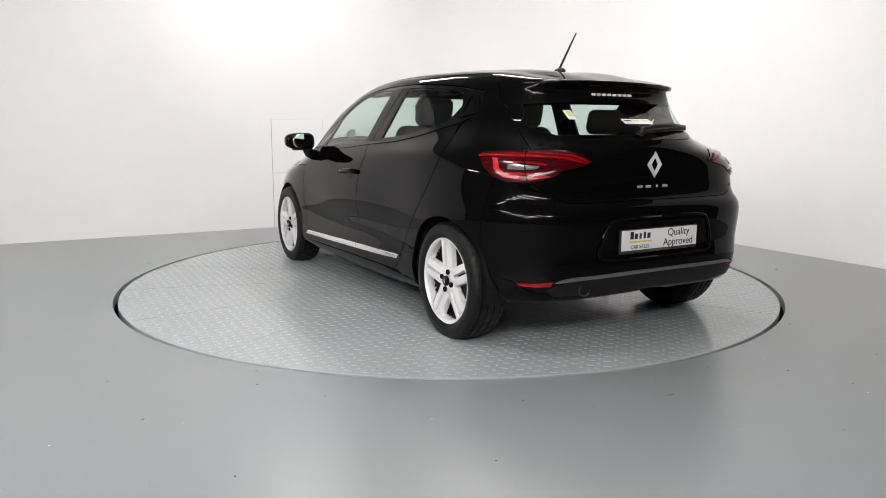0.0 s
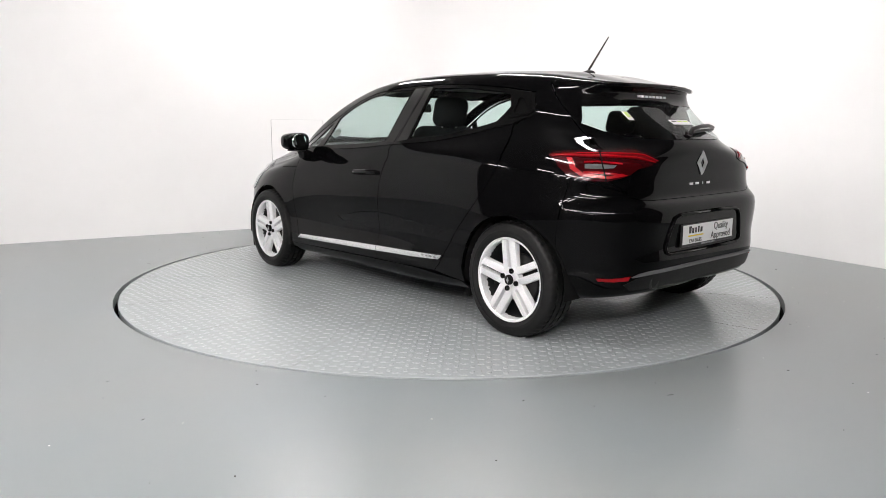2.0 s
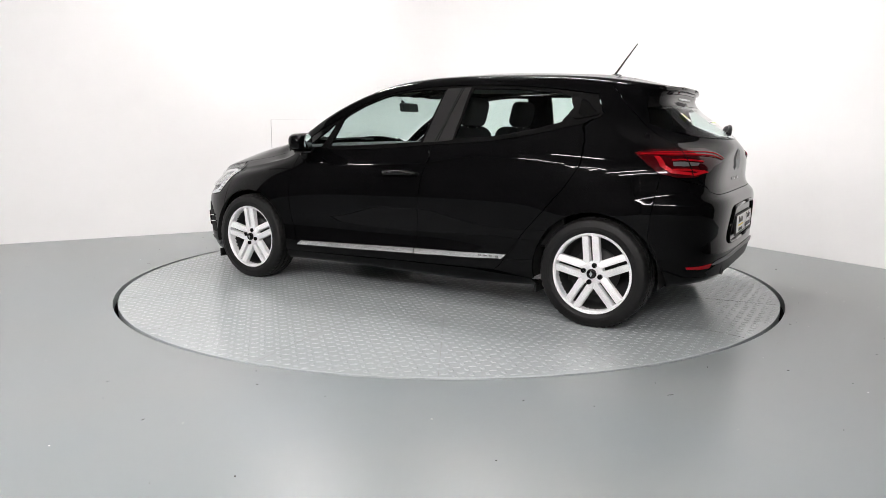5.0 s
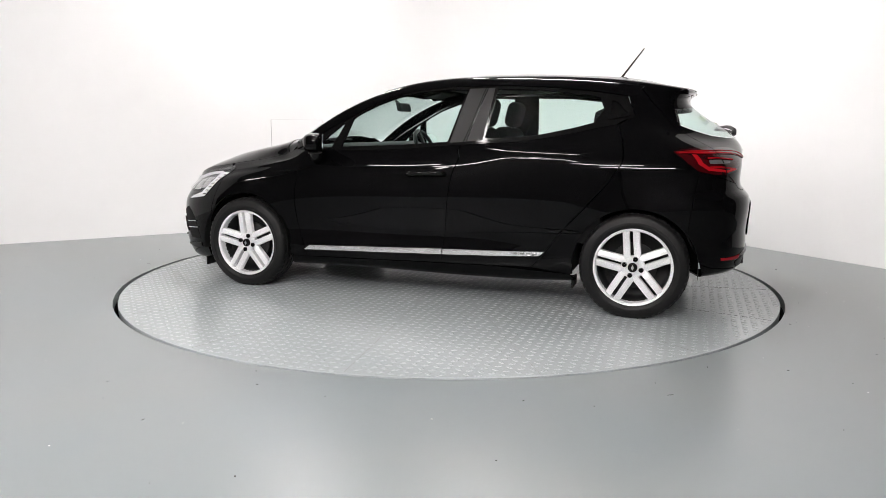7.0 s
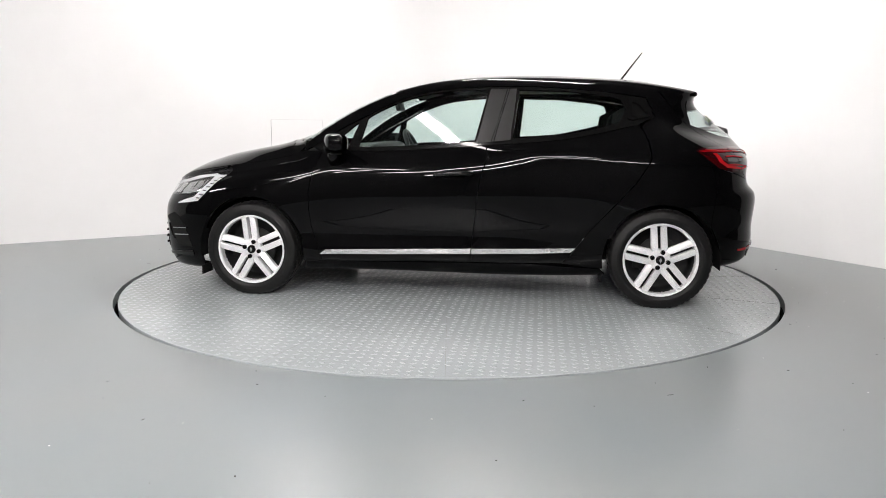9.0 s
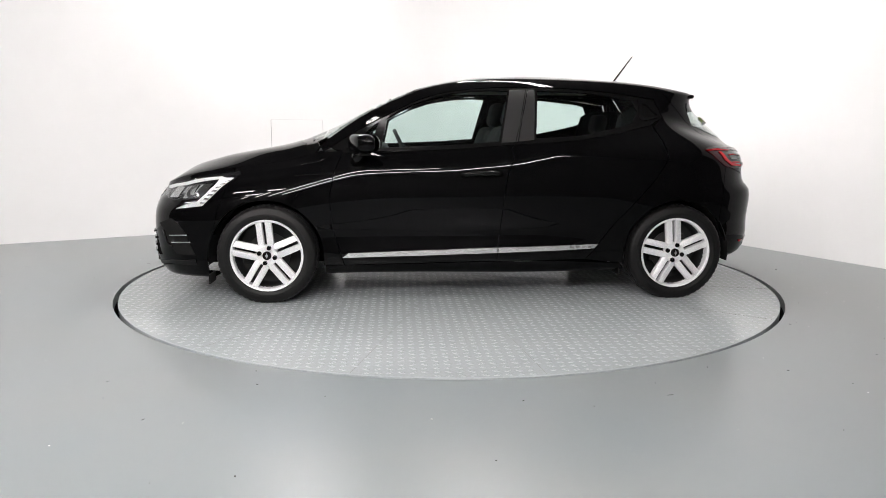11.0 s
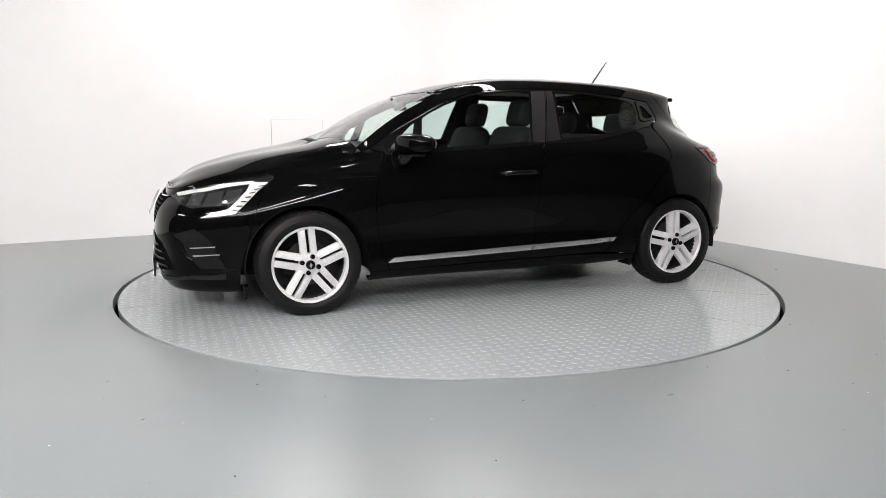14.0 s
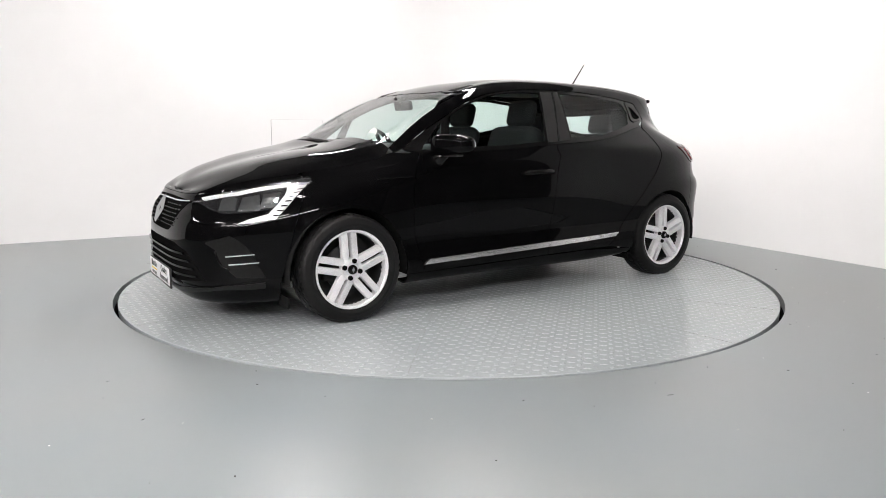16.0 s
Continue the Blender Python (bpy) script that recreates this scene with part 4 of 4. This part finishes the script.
def wheel(x, y, out, turn):
    """A silver five-double-spoke wheel with its tyre; out: +1 on the left flank."""
    bm = bmesh.new()
    wheel_mesh_rim(bm)
    rim = part("wheel", bm, SILVER, CAR, "silver wheel with five double spokes", True)
    sharp(rim, 30)
    rim.matrix_basis = Matrix.Translation((CAR_X + x, CAR_Y + y, .299)) @ Matrix.Rotation(radians(-90 * out), 4, "X") @ Matrix.Rotation(radians(turn), 4, "Z")
    for sg in (1, -1):
        first = sharp(part("spoke", spoke_mesh(bmesh.new(), sg), SILVER, rim, smooth=True), 30)
        first.matrix_basis = Matrix.Rotation(radians(5), 4, "Z")
        for k in range(1, 5):
            ob = new("spoke", first.data)
            ob.parent = rim
            ob.matrix_basis = Matrix.Rotation(radians(72 * k + 5), 4, "Z")
    bm = bmesh.new()
    n = 150
    prof = [(.222, .085), (.226, .094), (.240, .0985), (.243, .1005), (.256, .101), (.259, .0995), (.272, .0975), (.284, .0925), (.2925, .083), (.2985, .066), (.2985, .062), (.292, .0615), (.292, .056), (.2995, .0555), (.3, .024), (.293, .0235), (.293, .016), (.3, .0155), (.3, -.0155), (.293, -.016), (.293, -.0235), (.3, -.024), (.2995, -.0555), (.292, -.056), (.292, -.0615), (.2985, -.062), (.2985, -.066), (.2925, -.083), (.284, -.0925), (.26, -.098), (.222, -.085)]
    rows = []
    for r, z in prof:
        row = []
        for i in range(n):
            rr = r
            if .29 < r and abs(z) > .061 and i % 3 == 0:
                rr -= .004
            if r > .297 and abs(z) < .061 and (i + int(abs(z) * 300)) % 5 == 0:
                rr -= .003
            rr = .226 + (rr - .226) * 1.13 if rr > .226 else rr
            a = 2 * math.pi * i / n
            row.append(bm.verts.new((rr * math.cos(a), rr * math.sin(a), z)))
        rows.append(row)
    for a, b in zip(rows, rows[1:]):
        for i in range(n):
            bm.faces.new((a[i], b[i], b[(i + 1) % n], a[(i + 1) % n]))
    # the loaded tyre is pressed flat where it stands
    turned = Matrix.Rotation(radians(-90 * out), 3, "X") @ Matrix.Rotation(radians(turn), 3, "Z")
    for v in bm.verts:
        w = turned @ v.co
        if w.z < -.2965:
            w.z = -.2965
            v.co = turned.inverted() @ w
    bmesh.ops.recalc_face_normals(bm, faces=bm.faces)
    sharp(part("tyre", bm, RUBBER, rim, "black road tyre", True), 25)
    bm = bmesh.new()
    lathe(bm, [(.0005, .094), (.022, .094), (.026, .091), (.027, .08)], 32)
    bmesh.ops.recalc_face_normals(bm, faces=bm.faces)
    cap = part("centre_cap", bm, PIANO, rim, "black centre cap", True)
    for k in range(4):
        a = radians(74 + 90 * k)
        bm = bmesh.new()
        lathe(bm, [(.0095, .0785), (.0115, .0865), (.0135, .0865), (.0145, .078)], 20, Matrix.Translation((.049 * math.cos(a), .049 * math.sin(a), 0)))
        lathe(bm, [(.0005, .0835), (.0065, .0835), (.0085, .0805), (.0098, .0802)], 12, Matrix.Translation((.049 * math.cos(a), .049 * math.sin(a), 0)))
        part("wheel_nut", bm, PIANO, rim)
    bm = prism(bmesh.new(), [(0, .017), (.009, 0), (0, -.017), (-.009, 0)], .094, .0955)
    part("cap_mark", bm, CHROME, rim)
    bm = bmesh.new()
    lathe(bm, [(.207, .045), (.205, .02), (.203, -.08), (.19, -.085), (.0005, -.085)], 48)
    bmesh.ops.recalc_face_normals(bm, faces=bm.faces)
    part("rim_barrel", bm, BARREL, rim, "inner rim with its shade put into a dark colour", True)
    bm = bmesh.new()
    lathe(bm, [(.0005, .03), (.06, .03), (.062, .012), (.132, .012), (.132, -.01), (.05, -.01)], 40)
    bmesh.ops.recalc_face_normals(bm, faces=bm.faces)
    part("brake_disc", bm, DISC, rim, "dull steel brake disc", True)
    bm = box(bmesh.new(), (.07, .12, .05), Matrix.Translation((.12, 0, .015)), .01)
    part("brake_caliper", bm, DARK, rim)
    return rim


def underside(CAR):
    off = Matrix.Translation((CAR_X, CAR_Y, 0))
    bm = box(bmesh.new(), (1.75, 1.60, .10), off @ Matrix.Translation((0, 0, .25)), .02)
    box(bm, (.9, 1.1, .22), off @ Matrix.Translation((1.35, 0, .31)), .03)
    box(bm, (.85, 1.1, .14), off @ Matrix.Translation((-1.36, 0, .36)), .03)
    part("underbody", bm, DARK, CAR)
    for cx, r in ((1.2915, .360), (-1.2915, .355)):
        for sg in (1, -1):
            bm = bmesh.new()
            rows = []
            for i in range(25):
                a = radians(-8 + 196 * i / 24)
                rows.append([bm.verts.new(off @ Vector((cx + r * math.cos(a), sg * y, .29 + r * math.sin(a)))) for y in (.842, .56)])
            for a, b in zip(rows, rows[1:]):
                bm.faces.new((a[0], a[1], b[1], b[0]))
            bm.faces.new([q[1] for q in rows])
            part("wheel_liner", bm, DARK, CAR, smooth=False)
    for x in (1.655, -.945):
        for sg in (1, -1):
            bm = box(bmesh.new(), (.012, .14, .06), off @ Matrix.Translation((x, sg * .75, .145 if x > 0 else .175)), .003)
            part("mud_flap", bm, DARK, CAR)


# ---- interior ----
def seat(CAR, x, y):
    off = Matrix.Translation((CAR_X + x, CAR_Y + y, 0))
    bm = box(bmesh.new(), (.52, .50, .17), off @ pose(.05, 0, .50, 0, -6, 0), .07, 4)
    s = part("front_seat", bm, CLOTH, CAR, "charcoal cloth front seat", True)
    bm = box(bmesh.new(), (.15, .50, .62), off @ pose(-.28, 0, .80, 0, -20, 0), .07, 4)
    part("seat_back", bm, CLOTH, s, smooth=True)
    bm = box(bmesh.new(), (.10, .26, .19), off @ pose(-.41, 0, 1.185, 0, -14, 0), .049, 4)
    part("headrest", bm, CLOTH, s, smooth=True)
    for dy in (-.06, .06):
        part("headrest_post", tube(bmesh.new(), [off @ Vector((-.375, dy, 1.0)), off @ Vector((-.405, dy, 1.13))], .006, 6), STEEL, s)


def interior(CAR):
    off = Matrix.Translation((CAR_X, CAR_Y, 0))
    bm = box(bmesh.new(), (.55, 1.40, .42), off @ pose(.80, 0, .76, 0, 4, 0), .08)
    part("dashboard", bm, TRIM, CAR, "dark moulded dashboard", True)
    for y in (.37, -.37):
        seat(CAR, .12, y)
    bm = box(bmesh.new(), (.50, 1.25, .18), off @ pose(-.72, 0, .50, 0, -5, 0), .06)
    b = part("rear_seat", bm, CLOTH, CAR, "charcoal cloth rear bench", True)
    bm = box(bmesh.new(), (.14, 1.25, .55), off @ pose(-1.02, 0, .78, 0, -18, 0), .06)
    part("bench_back", bm, CLOTH, b, smooth=True)
    for y in (.36, -.36):
        bm = box(bmesh.new(), (.09, .25, .15), off @ pose(-1.10, y, 1.12, 0, -12, 0), .044, 4)
        part("headrest", bm, CLOTH, b, smooth=True)
        for dy in (-.06, .06):
            part("headrest_post", tube(bmesh.new(), [off @ Vector((-1.075, y + dy, .98)), off @ Vector((-1.095, y + dy, 1.06))], .006, 6), STEEL, b)
    bm = box(bmesh.new(), (.45, 1.10, .03), off @ pose(-1.36, 0, .93), .01)
    part("parcel_shelf", bm, TRIM, CAR)
    # steering wheel on the right
    m = off @ pose(.42, -.37, .90, 0, -64, 0)
    bm = bmesh.new()
    ring = [m @ Vector((.18 * math.cos(2 * math.pi * i / 40), .18 * math.sin(2 * math.pi * i / 40), 0)) for i in range(41)]
    tube(bm, ring, .016, 8)
    w = part("steering_wheel", bm, TRIM, CAR, "black steering wheel", True)
    part("wheel_hub", box(bmesh.new(), (.13, .13, .06), m, .025), TRIM, w, smooth=True)
    for a in (0, 120, 240):
        part("wheel_spoke", box(bmesh.new(), (.16, .035, .02), m @ pose(0, 0, 0, 0, 0, a) @ Matrix.Translation((.1, 0, 0)), .006), TRIM, w)
    bm = box(bmesh.new(), (.03, .22, .065), off @ pose(.47, 0, 1.235, 0, 12, 0), .012)
    mir = part("inside_mirror", bm, TRIM, CAR)
    part("mirror_stem", tube(bmesh.new(), [off @ Vector((.48, 0, 1.24)), off @ Vector((.535, 0, 1.285))], .01, 6), TRIM, mir)
    for sg in (1, -1):
        bm = box(bmesh.new(), (1.9, .03, .50), off @ pose(-.15, sg * .775, .66), .01)
        part("door_lining", bm, TRIM, CAR)
    bm = box(bmesh.new(), (1.1, .90, .012), off @ pose(-.45, 0, 1.352, 0, 0, 0), .005)
    part("headlining", bm, grain_material("grey_headlining", (.16, .16, .155), .9, 300), CAR, "grey cloth headlining")
    for sg in (1, -1):
        part("sun_visor", box(bmesh.new(), (.16, .36, .018), off @ pose(.30, sg * .33, 1.335, 0, 14, 0), .007), CLOTH, CAR)


def on_rear(y, z, lift, square=False):
    """The frame of a point on the tailgate: x across, y up, z outwards."""
    u, v = (np.array([w]) for w in rear((abs(y), z))[0])
    p, n = Vector(lookup(P, u, v)[0]), Vector(lookup(N, u, v)[0]).normalized()
    if y < 0:
        p.y, n.y = -p.y, -n.y
    n = Vector((n.x, 0, n.z)).normalized() if square else n
    across = Vector((0, -1, 0))
    across = (across - n * across.dot(n)).normalized()
    m = Matrix((across, n.cross(across), n)).transposed().to_4x4()
    return Matrix.Translation((CAR_X, CAR_Y, 0)) @ Matrix.Translation(p + n * lift) @ m


# ---- mirrors, aerial, wiper, plates, badges ----
def outside(CAR):
    off = Matrix.Translation((CAR_X, CAR_Y, 0))
    for sg in (1, -1):
        bm = bmesh.new()
        bmesh.ops.create_uvsphere(bm, u_segments=28, v_segments=18, radius=1)
        for v in bm.verts:
            c = v.co
            for i in range(3):
                c[i] = math.copysign(abs(c[i]) ** .62, c[i])
            x, y, z = c
            x = x * (.074 if x > 0 else .05)
            v.co = off @ Vector((.685 + x - .042 * y, sg * (.955 + .122 * y), .985 + z * (.062 - .008 * y) + .003 * y))
        bmesh.ops.recalc_face_normals(bm, faces=bm.faces)
        m = part("door_mirror", bm, PAINT, CAR, "black door mirror", True)
        bm = lathe(bmesh.new(), [(.0005, .003), (1, .003), (1.02, 0), (1.02, -.004)], 28, off @ pose(.624, sg * .960, .988, 0, 0, sg * 27) @ Matrix.Rotation(radians(-90), 4, "Y") @ Matrix.Diagonal((.050, .084, 1, 1)))
        part("mirror_glass", bm, material("mirror_glass", (.85, .9, .9), .02, 1.0), m, "silvered mirror glass")
        bm = bmesh.new()
        tube(bm, [off @ Vector((.735, sg * .81, .875)), off @ Vector((.73, sg * .87, .90)), off @ Vector((.705, sg * .905, .945))], .042, 12, .034)
        part("mirror_foot", bm, PIANO, m, smooth=True)
        part("mirror_trim", box(bmesh.new(), (.07, .12, .012), off @ pose(.690, sg * .945, .925, 0, 0, sg * 19), .005), TRIM, m)
        # front wiper arms
    for y0, y1, x1 in ((.12, .58, .985), (-.42, .10, 1.06)):
        bm = bmesh.new()
        tube(bm, [off @ Vector((1.115, y0, .990)), off @ Vector(((1.115 + x1) / 2 + .01, (y0 + y1) / 2, 1.006)), off @ Vector((x1 + .03, y1, .998))], .008, 6, .006)
        part("wiper", bm, TRIM, CAR, "black wiper arm")
    # rounded lip along the roof spoiler
    rows = [Vector((-1.566 + .14 * y * y + .6 * y ** 4, y, 1.309 - .05 * y * y)) for y in (-.448 + k * .032 for k in range(29))]
    part("spoiler_lip", tube(bmesh.new(), [off @ q for q in rows], .014, 12), PAINT, CAR, smooth=True)
    # aerial
    bm = bmesh.new()
    bmesh.ops.create_uvsphere(bm, u_segments=16, v_segments=10, radius=1, matrix=off @ pose(-1.10, 0, 1.402, 0, 4, 0) @ Matrix.Diagonal((.05, .022, .022, 1)))
    a = part("aerial_foot", bm, TRIM, CAR, smooth=True)
    bm = tube(bmesh.new(), [off @ Vector((-1.09, 0, 1.405)), off @ Vector((-1.165, 0, 1.507)), off @ Vector((-1.237, 0, 1.603))], .0075, 8, .0035)
    part("aerial", bm, TRIM, a, "thin black roof aerial", True)
    # rear wiper
    bm = tube(bmesh.new(), [on_rear(y, z, h).translation for y, z, h in ((.06, 1.040, .012), (.04, 1.048, .034), (-.08, 1.062, .038), (-.2, 1.071, .034), (-.345, 1.073, .024))], .014, 8, .009)
    w = part("rear_wiper", bm, TRIM, CAR, "black rear wiper", True)
    bm = tube(bmesh.new(), [on_rear(y, z, .014).translation for y, z in ((.08, 1.046), (-.05, 1.056), (-.2, 1.064), (-.36, 1.068))], .008, 6)
    part("wiper_blade", bm, RUBBER, w)
    # number plates with show-stand print
    for fr in (False, True):
        m = off @ (Matrix.Translation((2.135, 0, .235)) @ Matrix(((0, 0, 1, 0), (1, 0, 0, 0), (0, 1, 0, 0), (0, 0, 0, 1))) if fr else Matrix.Translation((-1.917, 0, .540)) @ Matrix(((0, 0, -1, 0), (-1, 0, 0, 0), (0, 1, 0, 0), (0, 0, 0, 1))))
        p = part("number_plate", box(bmesh.new(), (.53, .118, .012), m, .004), INK, CAR, "white show plate in a black holder")
        part("plate_face", box(bmesh.new(), (.515, .098, .004), m @ Matrix.Translation((0, .006, .007)), .001), WHITE, p, "white plate face")
        t = m @ Matrix.Translation((0, .006, .0096))
        lettering("plate_writing", "Quality", .052, t @ Matrix.Translation((.125, .008, 0)), INK, p)
        lettering("plate_writing", "Approved", .052, t @ Matrix.Translation((.125, -.040, 0)), INK, p)
        lettering("plate_writing", "CAR SALES.", .026, t @ Matrix.Translation((-.135, -.042, 0)), INK, p)
        for k, (w_, h_) in enumerate(((.022, .036), (.02, .026), (.014, .026), (.014, .032), (.02, .026))):
            part("logo_bar", box(bmesh.new(), (w_, h_, .0012), t @ Matrix.Translation((-.193 + k * .028, .008 + h_ / 2 - .002, 0))), INK, p)
        part("logo_line", box(bmesh.new(), (.15, .007, .0012), t @ Matrix.Translation((-.135, -.008, 0))), YELLOW, p)
        for k in range(3):
            part("dealer_mark", box(bmesh.new(), (.045, .007, .0012), m @ Matrix.Translation((-.05 + k * .05, -.051, .0065))), LAMP_GREY, p)
    # diamond badges, as plain shapes
    for c, face, s in (((-1.857, 0, .905), -1, 1.0), ((2.114, 0, .612), 1, 1.38)):
        m = off @ Matrix.Translation(c) @ Matrix(((0, 0, face, 0), (face, 0, 0, 0), (0, 1, 0, 0), (0, 0, 0, 1))) @ pose(0, 0, 0, -24, 0, 0)
        if face < 0:
            m = on_rear(0, .905, .002)
        bm = bmesh.new()
        o = [(0, .066 * s), (.052 * s, 0), (0, -.066 * s), (-.052 * s, 0)]
        i_ = [(0, .034 * s), (.020 * s, 0), (0, -.034 * s), (-.020 * s, 0)]
        k_ = [(a + c_) / 2 for a, c_ in zip((p for q in o for p in q), (p for q in i_ for p in q))]
        mid = [(k_[2 * j], k_[2 * j + 1]) for j in range(4)]
        V = [[bm.verts.new(m @ Vector((x, y, z))) for x, y in ring] for ring, z in ((o, 0), (mid, .012), (i_, 0))]
        for A, B in zip(V, V[1:]):
            for j in range(4):
                bm.faces.new((A[j], A[(j + 1) % 4], B[(j + 1) % 4], B[j]))
        bmesh.ops.recalc_face_normals(bm, faces=bm.faces)
        part("badge", bm, BADGE, CAR, "chrome diamond badge")
    for k in range(4):
        y = .087 - k * .057
        bm = box(bmesh.new(), ((.008 if k == 2 else .034), .013, .006), on_rear(y, .797, .002), .002)
        part("badge_bar", bm, BADGE, CAR, "chrome badge bar")
    # stickers on the glass
    m = on_rear(.36, 1.135, .012, True)
    part("sticker", box(bmesh.new(), (.048, .068, .002), m), WHITE, CAR, "white and lime window sticker")
    part("sticker", box(bmesh.new(), (.032, .042, .003), m @ Matrix.Translation((.003, .008, 0))), GREEN, CAR, "lime green window sticker")
    m = on_rear(-.015, 1.107, .010, True)
    part("sticker", box(bmesh.new(), (.19, .045, .002), m), WHITE, CAR, "white dealer sticker on the rear screen")
    for k in range(3):
        part("sticker_bar", box(bmesh.new(), (.045, .012, .003), m @ Matrix.Translation((-.06 + k * .06, .006, 0))), INK if k == 0 else GREEN, CAR)
    for k in range(8):
        part("dealer_mark", box(bmesh.new(), (.026, .012, .002), on_rear(.13 - k * .036, 1.252, .009)), LAMP_WHITE, CAR)
    bm = bmesh.new()
    lathe(bm, [(.0005, .002), (.042, .002), (.042, -.002)], 24, off @ pose(.945, .44, 1.045, 0, 58, 8))
    part("disc_sticker", bm, WHITE, CAR, "round paper disc inside the windscreen")


glazing(CAR)
lamps_of_car(CAR)
trim(CAR)
for wx, turn_f in ((1.2915, 0), (-1.2915, 0)):
    wheel(wx, .775, 1, turn_f)
    wheel(wx, -.775, -1, turn_f)
underside(CAR)
interior(CAR)
outside(CAR)


# ---- what moves ----
def motions():
    times = [i * 0.25 for i in range(65)]
    for thing in (TABLE, CAR):
        walk(thing, [(t, pose(0, 0, 0, 0, 0, TURN_START + TURN_RATE * t)) for t in times])


motions()
